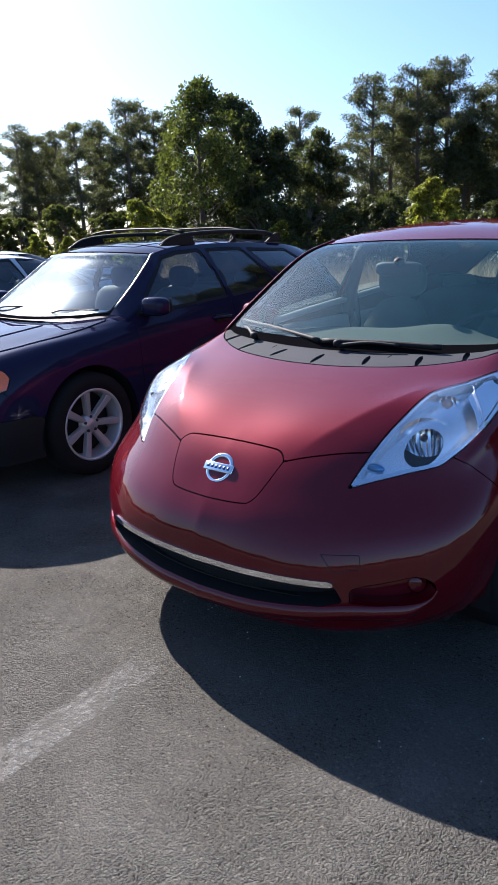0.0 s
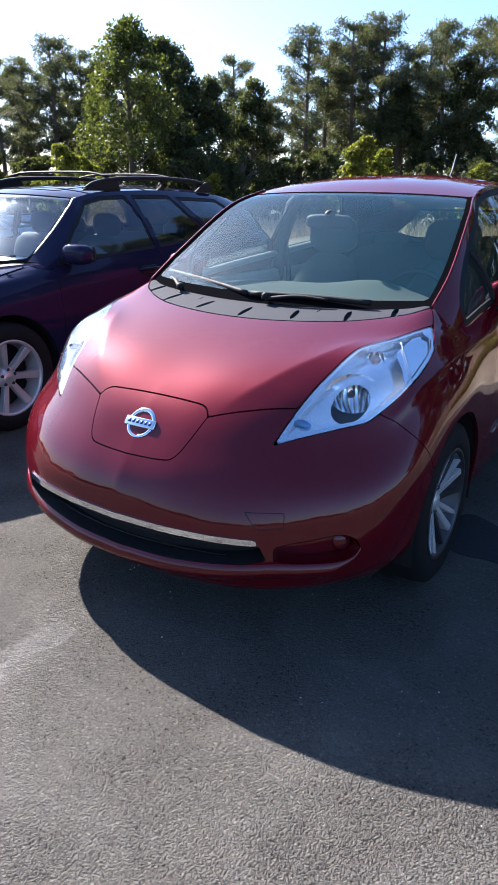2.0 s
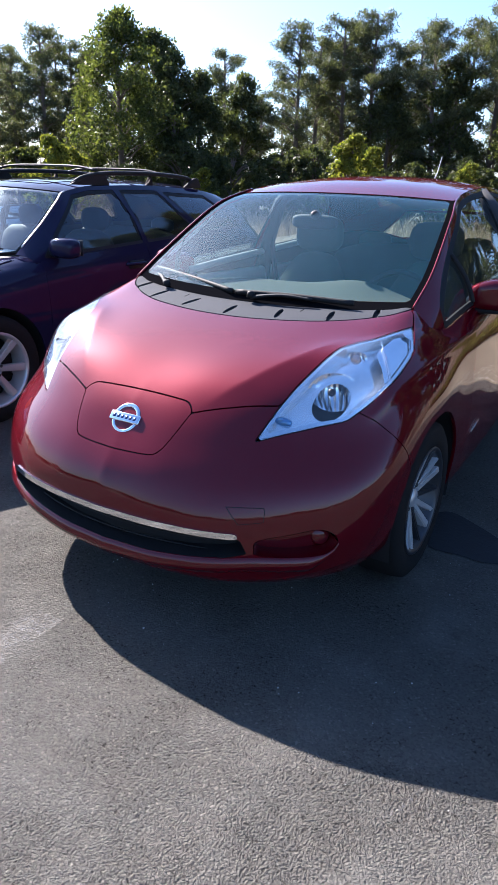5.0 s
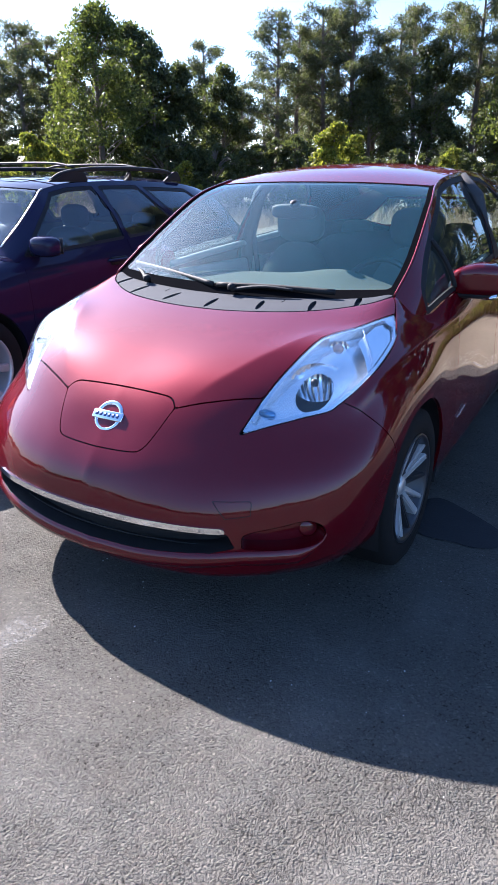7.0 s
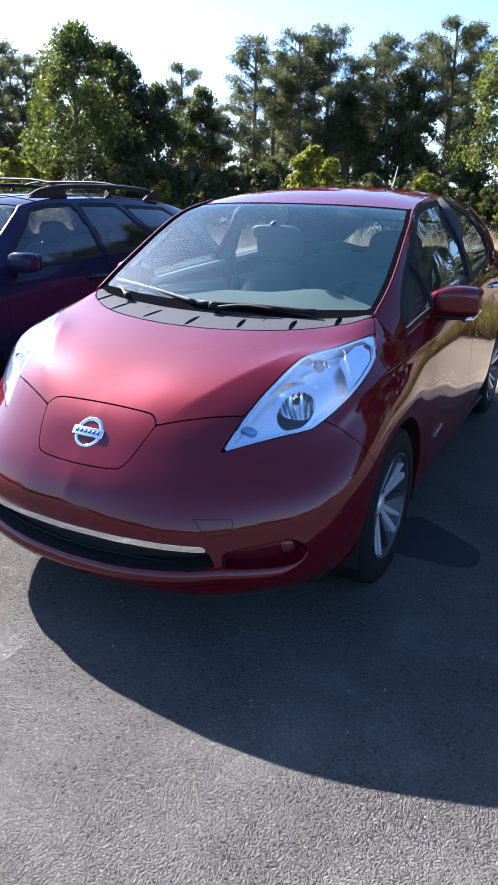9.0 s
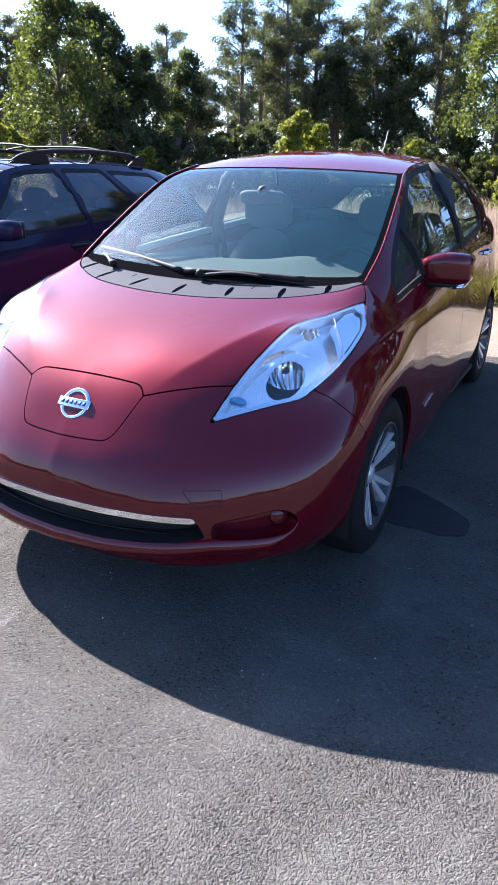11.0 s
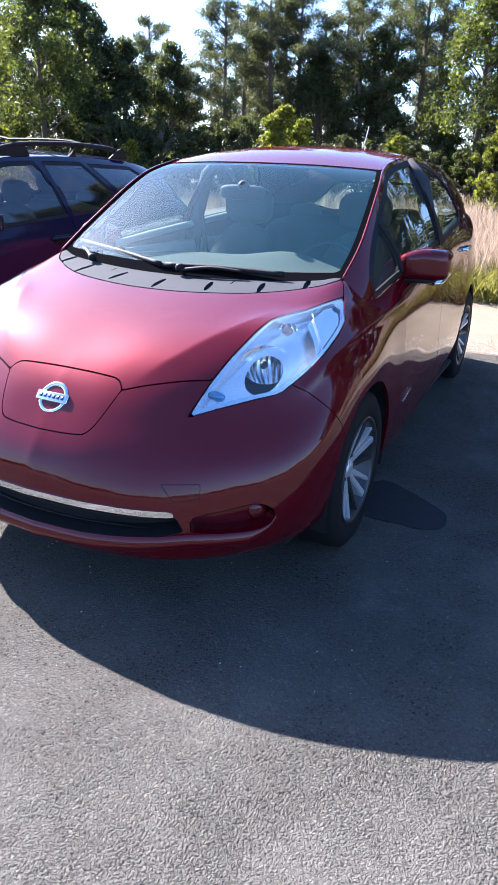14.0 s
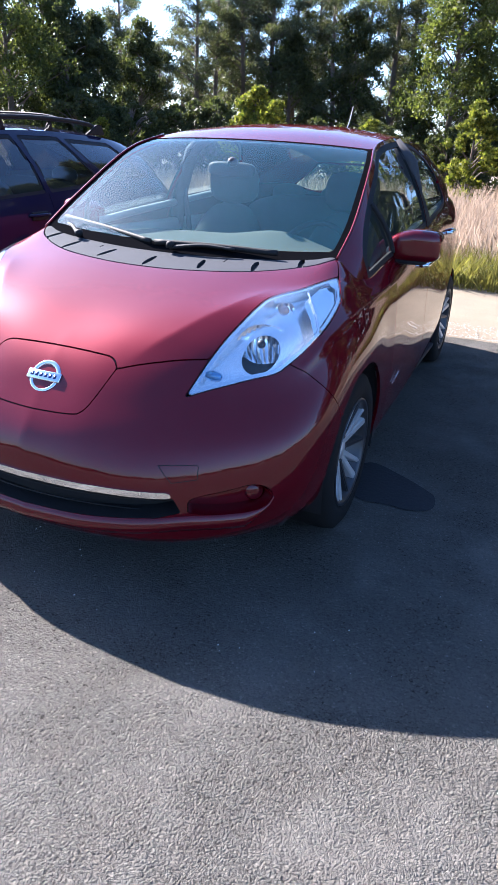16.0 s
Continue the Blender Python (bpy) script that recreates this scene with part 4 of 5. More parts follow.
# light scuffs
SCUFF = patchy("pale_scuff", (.42, .42, .42), .9, 40, .50, .66, .28)
for pts, wd in (([(.928, .28), (.955, .10), (.945, -.05), (.952, -.18)], .006), ([(1.287, -.043), (1.245, -.10), (1.215, -.19), (1.182, -.267)], .007)):
    line = spline(pts, 24)
    quads = [(x + s * wd, y + s * wd * .4, .003) for x, y in line for s in (-1, 1)]
    tagged(part("scuff_mark", raw(quads, [[2 * k, 2 * k + 1, 2 * k + 3, 2 * k + 2] for k in range(23)]), SCUFF), "pale scratch scuffed into the asphalt", "scratch", "", "structure")


# ---- other parked cars ----
W_FRONT = [
    [(0, .06, .22), (.3, .08, .22), (.55, .16, .22), (.72, .30, .22), (.82, .50, .22), (.86, .95, .22), (.87, 1.5, .22)],
    [(0, .0, .42), (.3, .02, .42), (.57, .10, .42), (.75, .25, .42), (.85, .47, .42), (.885, .95, .43), (.885, 1.5, .43)],
    [(0, .03, .60), (.3, .05, .60), (.57, .13, .60), (.745, .28, .61), (.845, .49, .62), (.884, .95, .63), (.885, 1.5, .63)],
    [(0, .10, .74), (.3, .12, .74), (.55, .20, .745), (.71, .36, .76), (.81, .56, .78), (.868, .98, .80), (.875, 1.5, .80)],
    [(0, .20, .81), (.28, .22, .815), (.50, .30, .825), (.65, .45, .845), (.745, .65, .87), (.82, 1.03, .90), (.85, 1.5, .91)],
    [(0, .62, .90), (.25, .64, .905), (.46, .70, .905), (.60, .80, .91), (.69, .94, .925), (.76, 1.18, .945), (.81, 1.5, .97)],
    [(0, 1.10, .965), (.25, 1.12, .965), (.45, 1.19, .97), (.57, 1.28, .98), (.65, 1.36, .99), (.71, 1.44, 1.0), (.77, 1.5, .99)],
]
W_SIDE = [
    [(.87, 1.5, .22), (.87, 2.3, .22), (.87, 3.0, .22), (.86, 3.7, .24), (.80, 4.4, .28), (.55, 4.70, .30), (0, 4.74, .30)],
    [(.885, 1.5, .43), (.885, 2.3, .43), (.885, 3.0, .43), (.88, 3.7, .45), (.82, 4.4, .48), (.56, 4.71, .50), (0, 4.75, .50)],
    [(.885, 1.5, .63), (.882, 2.3, .64), (.882, 3.0, .65), (.878, 3.7, .66), (.81, 4.4, .68), (.55, 4.69, .70), (0, 4.73, .70)],
    [(.875, 1.5, .80), (.875, 2.3, .82), (.875, 3.0, .83), (.868, 3.7, .85), (.80, 4.38, .87), (.53, 4.66, .88), (0, 4.70, .88)],
    [(.85, 1.5, .91), (.86, 2.3, .93), (.858, 3.0, .95), (.845, 3.7, .98), (.77, 4.35, 1.0), (.50, 4.62, 1.0), (0, 4.66, 1.0)],
    [(.81, 1.5, .97), (.825, 2.3, 1.02), (.815, 3.0, 1.055), (.78, 3.7, 1.085), (.69, 4.3, 1.11), (.44, 4.55, 1.11), (0, 4.60, 1.11)],
]
W_BELT = [(.81, 1.46, .96), (.815, 1.7, .985), (.82, 1.9, 1.0), (.825, 2.1, 1.01), (.825, 2.3, 1.02), (.815, 3.0, 1.055), (.78, 3.7, 1.085), (.69, 4.3, 1.11), (.44, 4.55, 1.11), (0, 4.60, 1.11)]
W_EDGE = [(.70, 1.40, 1.01), (.655, 1.66, 1.18), (.60, 1.88, 1.335), (.565, 1.99, 1.393), (.555, 2.3, 1.435), (.55, 3.0, 1.45), (.53, 3.7, 1.42), (.50, 4.10, 1.36)]
W_MIDDLE = [(0, 1.12, .985), (0, 1.42, 1.157), (0, 1.68, 1.35), (0, 1.80, 1.42), (0, 2.2, 1.475), (0, 3.0, 1.495), (0, 3.8, 1.46), (0, 4.2, 1.40)]
W_WIN = ([(1.56, .995), (1.80, 1.19), (2.03, 1.365), (2.20, 1.395), (2.46, 1.405), (2.515, 1.20), (2.53, 1.048), (2.0, 1.020)],
         [(2.60, 1.050), (2.57, 1.22), (2.54, 1.405), (2.98, 1.405), (3.13, 1.24), (3.30, 1.09)],
         [(3.42, 1.105), (3.22, 1.25), (3.07, 1.395), (3.66, 1.375), (3.85, 1.26), (3.98, 1.125)])


def seven_spoke(parent, x, y, sx, spokes=7, R=.342):
    w = new("wheel")
    w.parent = parent
    w.matrix_local = Matrix.Translation((x * sx, y, R + .002)) @ Euler((0, 0, radians(180 if sx < 0 else 0))).to_matrix().to_4x4()
    tagged(w, "black tyre on a silver seven-spoke alloy rim")
    r = .236
    part("tyre", lathe(((-.10, r), (-.112, .26), (-.110, .305), (-.09, R - .006), (-.05, R), (.05, R), (.09, R - .006), (.110, .305), (.112, .26), (.10, r), (.09, r - .004)), 56), RUBBER, w)
    part("rim", lathe(((-.09, r - .01), (.085, r - .010), (.100, r + .004), (.106, r + .002), (.104, r - .010), (.088, r - .016), (.0, r - .03)), 56), ALLOY, w)
    part("rim_well", lathe(((-.03, r - .02), (-.03, 0)), 32), GAP, w)
    for k in range(spokes):
        bm = raw([(.062, -.016, .045), (.062, .016, .045), (.094, .024, .222), (.094, -.024, .222), (.02, -.02, .04), (.02, .02, .04), (.05, .028, .222), (.05, -.028, .222)],
                 [[0, 1, 2, 3], [4, 7, 6, 5], [0, 3, 7, 4], [1, 5, 6, 2], [3, 2, 6, 7], [0, 4, 5, 1]])
        bmesh.ops.bevel(bm, geom=list(bm.edges), offset=.006, segments=2, affect="EDGES")
        bmesh.ops.transform(bm, matrix=Euler((radians(360 / spokes * k + 8), 0, 0)).to_matrix().to_4x4(), verts=bm.verts)
        part("spoke", bm, ALLOY, w, sharp=40)
    part("hub", lathe(((.02, .07), (.058, .062), (.066, .034), (.070, .030), (.070, 0)), 32), ALLOY, w)
    for k in range(5):
        nut = lathe(((0, 0), (0, .010), (.012, .010), (.014, .006), (.014, 0)), 12)
        bmesh.ops.transform(nut, matrix=Euler((radians(72 * k), 0, 0)).to_matrix().to_4x4() @ Matrix.Translation((.058, 0, .05)), verts=nut.verts)
        part("wheel_nut", nut, DARKALLOY, w)


def wagon(label, m, paint, rails, low=1.0, edge=W_EDGE, middle=W_MIDDLE, belt=W_BELT):
    """An estate car, nose at y = 0, built about the middle of its width."""
    car = thing("estate_car" if rails else "saloon_car", label, "car", m)
    k3 = (1, 1, low)
    fr = Surf(net(W_FRONT, 70, 60) * k3)
    tp = Surf(top_grid(110, 41, edge, middle) * k3)
    p = fr.p
    a = np.abs(p[:, 0])
    ay, ar = (1.045, .345), .388
    belt_yw, belt_hw = np.array([b[1] for b in W_BELT[:8]]), np.array([b[2] for b in W_BELT[:8]]) * low
    hood_p = [(0, .235), (.30, .255), (.50, .325), (.60, .44), (.685, .68), (.74, 1.05), (.735, 1.36), (.66, 1.33), (.45, 1.17), (.25, 1.10), (0, 1.08)]
    f_h = np.where(p[:, 2] > .76 * low, inside(np.array(hood_p + [(-x, y) for x, y in hood_p[-2:0:-1]]), p[:, :2]), -1)
    lamp_p = np.array([(.19, .665), (.20, .770), (.32, .795), (.49, .785), (.508, .740), (.47, .675), (.35, .66)]) * (1, low)
    f_l = np.where((p[:, 2] > .6) & (a > .36), inside(lamp_p, p[:, 1:]), -1)
    amber_p = np.array([(.38, .60), (.60, .60), (.60, .90), (.41, .90)])
    f_a = np.minimum(f_l, inside(amber_p, p[:, 1:]))
    f_ar = arch(p, ay, ar)
    f_b = np.where((a > .74) & (p[:, 1] > 1.46), np.interp(p[:, 1], belt_yw, belt_hw) - p[:, 2], .05)
    grl = np.where(a < .33, inside(np.array([(-.33, .62), (.33, .62), (.31, .77), (-.31, .77)]) * (1, low), p[:, [0, 2]]), -1)
    low_g = np.where(p[:, 1] < .3, inside(np.array([(-.45, .27), (.45, .27), (.42, .38), (-.42, .38)]) * (1, low), p[:, [0, 2]]), -1)
    rest = np.minimum.reduce([-f_h, -f_l, f_ar, f_b, -grl, -low_g])
    part("hood", fr.panel(f_h - .003, 0, .014), paint, car)
    seam = np.array([(.45, .655), (.53, .60), (.60, .50), (1.7, .1), (1.7, 1.2), (.2, 1.2), (.3, .80)]) * (1, low)
    f_w = np.where(a > .45, inside(seam, p[:, 1:]), -1)
    f_dark = (.50 * low - p[:, 2])
    bumper = part("front_bumper", fr.panel(np.minimum.reduce([rest, -f_w, -f_dark]) - .002, 0, .014), paint, car)
    part("bumper_skirt", fr.panel(np.minimum.reduce([rest, -f_w, f_dark]) - .002, 0, .014), BLACK, bumper, "black plastic lower bumper")
    for sx in (1, -1):
        z = p[:, 0] * sx > 0
        part("front_wing", fr.panel(np.where(z, np.minimum(rest, f_w) - .002, -1), 0, .014), paint, car)
        lamp = part("headlight", fr.panel(np.where(z, np.minimum(f_l, -f_a), -1), 0, .01), LENS, car, "clear headlight with an amber corner")
        lamp.visible_shadow = False
        part("amber_corner", fr.panel(np.where(z, f_a - .003, -1), 0, .01), AMBER, lamp)
        part("lamp_bowl", fr.panel(np.where(z, f_l, -1), -.05), REFLECT, lamp)
        part("lamp_wall", fr.panel(np.where(z, f_l, -1), -.002, .05, True), HOUSING, lamp)
    for sx in (1, -1):
        for line in ([(.60, .47), (.675, .68), (.722, .95), (.732, 1.15), (.725, 1.34)], [(.30, .42), (.34, .70), (.37, .95), (.38, 1.08)]):
            part("hood_ridge", tube(snap(fr, [(x * sx, y) for x, y in line], (0, 1), .001, sx), .0075, 8, .6), paint, car)
        ring = lathe(((0, 0), (.004, .020), (0, .040), (-.012, .050), (-.02, .062), (-.035, .064)), 28, "z")
        bmesh.ops.transform(ring, matrix=Matrix.Translation((.53 * sx, .080, .385 * low)) @ Euler((radians(84), 0, radians(34 * sx))).to_matrix().to_4x4(), verts=ring.verts)
        part("fog_lamp", ring, simple("fog_lamp_lens", (.45, .46, .48), .12, .6), bumper)
    part("inner_shell", fr.panel(np.minimum.reduce([-f_l, f_ar, f_b]), -.012), GAP, car)
    n, w = 110, 41
    t = np.repeat(np.linspace(0, 1, n), w)
    e = (1 - np.abs(np.tile(np.linspace(-1, 1, w), n))) * .6
    top_s = 3 / 7
    clear = np.minimum.reduce([(top_s - .022 - t) * 1.7, (t - .014) * 1.7, e - .014])
    g = part("windscreen", tp.panel(clear, 0), GLARE, car, "windscreen with bright sun glare")
    g.visible_shadow = False
    part("windscreen_border", tp.panel(np.minimum.reduce([(top_s - .004 - t) * 1.7, e, -clear]), -.002), simple("black_glass_border", (.005, .005, .006), 1.0, spec=.0), car)
    part("roof", tp.panel(np.minimum((t - top_s + .002) * 1.7, e - .004), 0, .012), paint, car)
    if rails:
        part("sunroof", tp.panel(np.minimum.reduce([(t - .50) * 1.7, (.66 - t) * 1.7, e - .22]), .003, .004), simple("dark_sunroof_glass", (.01, .01, .012), .04), car)
    for sx in (1, -1):
        low_s = Surf(net(W_SIDE, 40, 100, False) * k3)
        up = Surf(glasshouse_side(220, 40, edge + [(.44, edge[-1][1] + .04, edge[-1][2]), (0, edge[-1][1] + .1, edge[-1][2])], belt) * k3)
        if sx < 0:
            low_s, up = mirrored_pair(low_s), mirrored_pair(up)
        q = up.p
        wins = [np.where(np.abs(q[:, 0]) > .45, inside(outline([(y, z * low) for y, z in o], range(len(o)), 2), q[:, 1:]), -1) for o in W_WIN]
        allw = np.maximum.reduce(wins)
        part("upper_body", up.panel(-allw - .01, 0, .015), paint, car)
        part("window_seal", up.panel(np.minimum(allw + .012, .012 - allw), -.003, .01), BLACK, car)
        for f in wins:
            part("side_window", up.panel(f, -.007), SIDEGLASS, car)
        q = low_s.p
        body = np.minimum(arch(q, ay, ar), arch(q, (3.625, .345), ar))
        for nm, y0, y1 in (("front_door", 1.5, 2.56), ("rear_door", 2.56, 3.42), ("rear_wing", 3.42, 9)):
            f = np.minimum.reduce([q[:, 1] - y0 - .002, y1 - q[:, 1] - .003, body, q[:, 2] - .33 * low if nm.endswith("door") else body])
            d = part(nm, low_s.panel(f, 0, .014), paint, car)
            if nm.endswith("door"):
                hy, hz = y1 - .17, .895 * low
                part("handle_cup", box(.02, .17, .06, (.872 * sx, hy, hz), .009), GAP, d)
                part("door_handle", tube(spline([(.865 * sx, hy - .11, hz + .005), (.905 * sx, hy - .06, hz + .01), (.905 * sx, hy + .06, hz + .01), (.865 * sx, hy + .10, hz + .008)], 18), .012, 8), paint, d)
        part("sill", low_s.panel(np.minimum.reduce([.327 * low - q[:, 2], body, 3.42 - q[:, 1]]), .004, .02), BLACK, car)
        part("side_shell", low_s.panel(body, -.014), GAP, car)
        mr = part("door_mirror", blob((.105, .07, .065), (.925 * sx, 1.62, 1.055 * low), 3, 3.5), paint, car)
        part("mirror_arm", box(.10, .06, .04, (.84 * sx, 1.62, 1.01 * low), .012), BLACK, mr)
        part("mirror_glass", box(.17, .004, .10, (.925 * sx, 1.692, 1.055 * low), .001), DARKIN, mr)
        for y in (1.045, 3.625):
            seven_spoke(car, .775, y, sx)
            ln = lathe(((-.24 * sx, .10), (-.24 * sx, .40), (.10 * sx, .40)), 32)
            bmesh.ops.transform(ln, matrix=Matrix.Translation((.775 * sx, y, .345)), verts=ln.verts)
            bmesh.ops.delete(ln, geom=[v for v in ln.verts if v.co.z < .2], context="VERTS")
            part("wheel_liner", ln, GAP, car)
        part("pillar_moulding", tube([(sx * (x + .003), y, z * low + .004) for x, y, z in spline(edge, 60)[2:26]], .006, 6), simple("pale_moulding", (.55, .55, .56), .3, .6), car)
        if rails:
            pts = spline([(.52, 2.10, 1.452), (.53, 2.24, 1.50), (.535, 2.5, 1.530), (.53, 3.0, 1.540), (.515, 3.45, 1.525), (.50, 3.62, 1.49), (.49, 3.70, 1.445)], 40)
            rl = part("roof_rail", tube([(x * sx, y, z) for x, y, z in pts], np.r_[np.linspace(.006, .019, 6), [.019] * 28, np.linspace(.019, .006, 6)], 8, .9), BLACK, car, "black roof rail")
            for y0, y1 in ((2.10, 2.46), (2.93, 2.98), (3.46, 3.66)):
                foot = raw([(.530 + dx, yy, zz) for dx in (-.016, .018) for yy, zz in ((y0 - .03, 1.442), (y1 + .03, 1.442), (y1 - .02, 1.525), (y0 + .05 + .35 * (y1 - y0), 1.522))], [[0, 1, 2, 3], [7, 6, 5, 4], [0, 4, 5, 1], [1, 5, 6, 2], [2, 6, 7, 3], [3, 7, 4, 0]])
                bmesh.ops.bevel(foot, geom=list(foot.edges), offset=.009, segments=2, affect="EDGES")
                bmesh.ops.transform(foot, matrix=Matrix.Diagonal((sx, 1, 1, 1)), verts=foot.verts)
                part("rail_foot", foot, BLACK, rl, sharp=45)
    if rails:
        for y in (2.35, 3.12):
            part("cross_bar", tube(spline([(-.53, y, 1.545), (-.3, y, 1.572), (.3, y, 1.572), (.53, y, 1.545)], 20), .022, 8, .4), BLACK, car)
    # cabin
    for x in (.36, -.36):
        s = part("front_seat", join(blob((.25, .11, .34), (x, 2.42, .78), 3, 3.4), blob((.25, .26, .1), (x, 2.15, .46), 3, 3.4)), DARKIN, car)
        part("headrest", blob((.13, .05, .09), (x, 2.50, 1.19), 3, 3), DARKIN, s)
        part("rear_headrest", blob((.12, .05, .07), (x, 3.35, 1.12), 2, 3), DARKIN, car)
    part("rear_seat", blob((.62, .12, .30), (0, 3.28, .80), 3, 4), DARKIN, car)
    part("dashboard", sheet([spline([(x, 1.22 + .2 * x * x, .96 * low), (x, 1.6, .965 * low), (x, 1.78, .9 * low), (x, 1.80, .5)], 16) for x in np.linspace(-.68, .68, 16)]), DARKIN, car)
    part("steering_wheel", torus(.18, .014, (.36, 1.95, .93 * low), turn=Euler((radians(65), 0, 0)).to_matrix()), DARKIN, car)
    part("floor_pan", box(1.5, 3.9, .05, (0, 2.4, .24), .01), GAP, car)
    part("headlining", sheet(top_grid(30, 15, edge, middle)[13:] * k3 - np.array((0, 0, .03))), DARKIN, car)
    for sx in (-.42, .25):
        part("wiper", tube(spline([(sx, 1.24, 1.015 * low), (sx + .2, 1.22, 1.05 * low), (sx + .48, 1.28, 1.055 * low)], 14), .009, 6, .6), BLACK, car)
    return car


estate = wagon("dark blue estate car with black roof rails", pose(-2.81, .16, 0), NAVY, True)
part("paper_sheet", raw([(0, 0, 0), (.21, .02, .004), (.24, .30, .012), (.02, .30, .02)], [[0, 1, 2, 3]]), simple("white_paper", (.75, .75, .72), .7), estate, "white papers on the dashboard").location = (.12, 1.40, .982)
S_EDGE = W_EDGE[:4] + [(.555, 2.3, 1.42), (.55, 2.8, 1.39), (.56, 3.4, 1.22), (.60, 3.9, 1.08)]
S_MIDDLE = W_MIDDLE[:4] + [(0, 2.2, 1.465), (0, 2.8, 1.44), (0, 3.4, 1.26), (0, 3.95, 1.10)]
S_BELT = W_BELT[:5] + [(.815, 3.0, 1.04), (.78, 3.7, 1.05), (.69, 4.2, 1.05), (.44, 4.4, 1.05), (0, 4.45, 1.05)]
wagon("silver saloon car beside a dark estate", pose(-5.65, .35, 0), SILVER, False, .95, S_EDGE, S_MIDDLE, S_BELT)
wagon("silver saloon car standing beyond another one", pose(-8.6, 2.4, 0), SILVER, False, .95, S_EDGE, S_MIDDLE, S_BELT)


# ---- verge, grass and trees ----
rng = np.random.default_rng(7)


def quick_mesh(name, verts, size, mat, parent=None):
    """Loose little polygons, size corners each, as one mesh."""
    v = np.asarray(verts, np.float32).reshape(-1, 3)
    n = len(v) // size
    me = bpy.data.meshes.new(name)
    me.vertices.add(len(v))
    me.vertices.foreach_set("co", v.ravel())
    me.loops.add(len(v))
    me.loops.foreach_set("vertex_index", np.arange(len(v), dtype=np.int32))
    me.polygons.add(n)
    me.polygons.foreach_set("loop_start", np.arange(0, len(v), size, dtype=np.int32))
    me.update(calc_edges=True)
    me.materials.append(mat)
    ob = new(name, me)
    if parent:
        ob.parent = parent
    return ob


def leaves(centres, spread, count, size, narrow=0.6, droop=0.0, corners=4):
    """Leaf blades scattered round clump centres."""
    c = np.repeat(centres, count, 0)
    d = rng.normal(size=c.shape)
    d /= np.linalg.norm(d, axis=1, keepdims=True)
    c = c + d * (rng.random((len(c), 1)) ** 0.5) * np.repeat(np.broadcast_to(spread, (len(centres), 3)), count, 0)
    u = rng.normal(size=c.shape)
    u[:, 2] -= droop
    u /= np.linalg.norm(u, axis=1, keepdims=True)
    w = np.cross(u, rng.normal(size=c.shape))
    w /= np.linalg.norm(w, axis=1, keepdims=True)
    s = size * (0.6 + 0.8 * rng.random((len(c), 1)))
    u, w = u * s, w * s * narrow
    if corners == 3:
        return np.stack([c - u + w, c + u, c - u - w], 1)
    return np.stack([c - u, c + w * 0.9 - u * 0.1, c + u, c - w * 0.9 - u * 0.1], 1)


BARK = simple("grey_brown_bark", (0.12, 0.095, 0.075), 0.9, vary=0.35, scale=9, bump_scale=14, bump_dist=0.03)
PINE = leafy("pine_needles", (0.055, 0.062, 0.041), (0.175, 0.178, 0.108), 0.34)
OAK = leafy("dark_green_leaves", (0.040, 0.049, 0.028), (0.155, 0.165, 0.070), 0.38)
MIXED = leafy("mid_green_leaves", (0.038, 0.049, 0.020), (0.20, 0.215, 0.062), 0.42)
LIME = leafy("yellow_green_leaves", (0.045, 0.062, 0.016), (0.40, 0.38, 0.065), 0.45)
OLIVE = leafy("olive_green_leaves", (0.045, 0.055, 0.020), (0.15, 0.15, 0.055), 0.40)
STRAW = leafy("dry_straw", (0.30, 0.242, 0.178), (0.56, 0.475, 0.375), 0.35, (1.1, 1.0, 0.95))
WEED = leafy("green_weeds", (0.12, 0.12, 0.035), (0.33, 0.30, 0.095), 0.4, (1.3, 1.3, 0.7))


def trunk_mesh(h, r, limbs, lean):
    bms = [tube(spline([(0, 0, -.1), (lean * .3, 0, h * .35), (lean * .8, lean * .3, h * .7), (lean, lean * .2, h)], 14), np.linspace(r, r * .2, 14), 8)]
    for a, b, k in limbs:
        bms.append(tube([a, tuple((np.array(a) + b) / 2 + (0, 0, .15)), b], (k, k * .7, k * .3), 4, caps=False))
    return join(*bms)


def pine(h, seed, dens=1.0, bare=0.45, needles=100, size=.105):
    g = np.random.default_rng(seed)
    t = thing("pine_tree", "tall pine with a bare grey trunk and dark needles", "tree", group="trees behind the field")
    lean = g.normal() * .25
    cs, limbs = [], []
    for k in range(int(30 * dens)):
        z = h * (bare + (1.0 - bare) * (k + g.random()) / (30 * dens))
        f = (z / h - bare) / (1 - bare)
        reach = h * .185 * math.sqrt(max(.10, 1 - (1.75 * f - .80) ** 2)) * (.35 + .75 * g.random())
        a = g.random() * 2 * math.pi
        x0 = lean * z / h
        end = np.array((x0 + reach * math.cos(a), reach * math.sin(a), z + .25 * reach))
        limbs.append(((x0, 0, z - .2 * reach), end, .035))
        cs.append(end)
        for f2 in (.55, .8):
            cs.append(np.array((x0, 0, z)) + (end - (x0, 0, z)) * f2 + g.normal(size=3) * .12)
    cs = np.array(cs)
    part("trunk", trunk_mesh(h, .016 * h + .03, limbs, lean), BARK, t)
    quick_mesh("crown", leaves(cs, (.42, .42, .24), needles, size, .17, corners=3), 3, PINE, t)
    return t


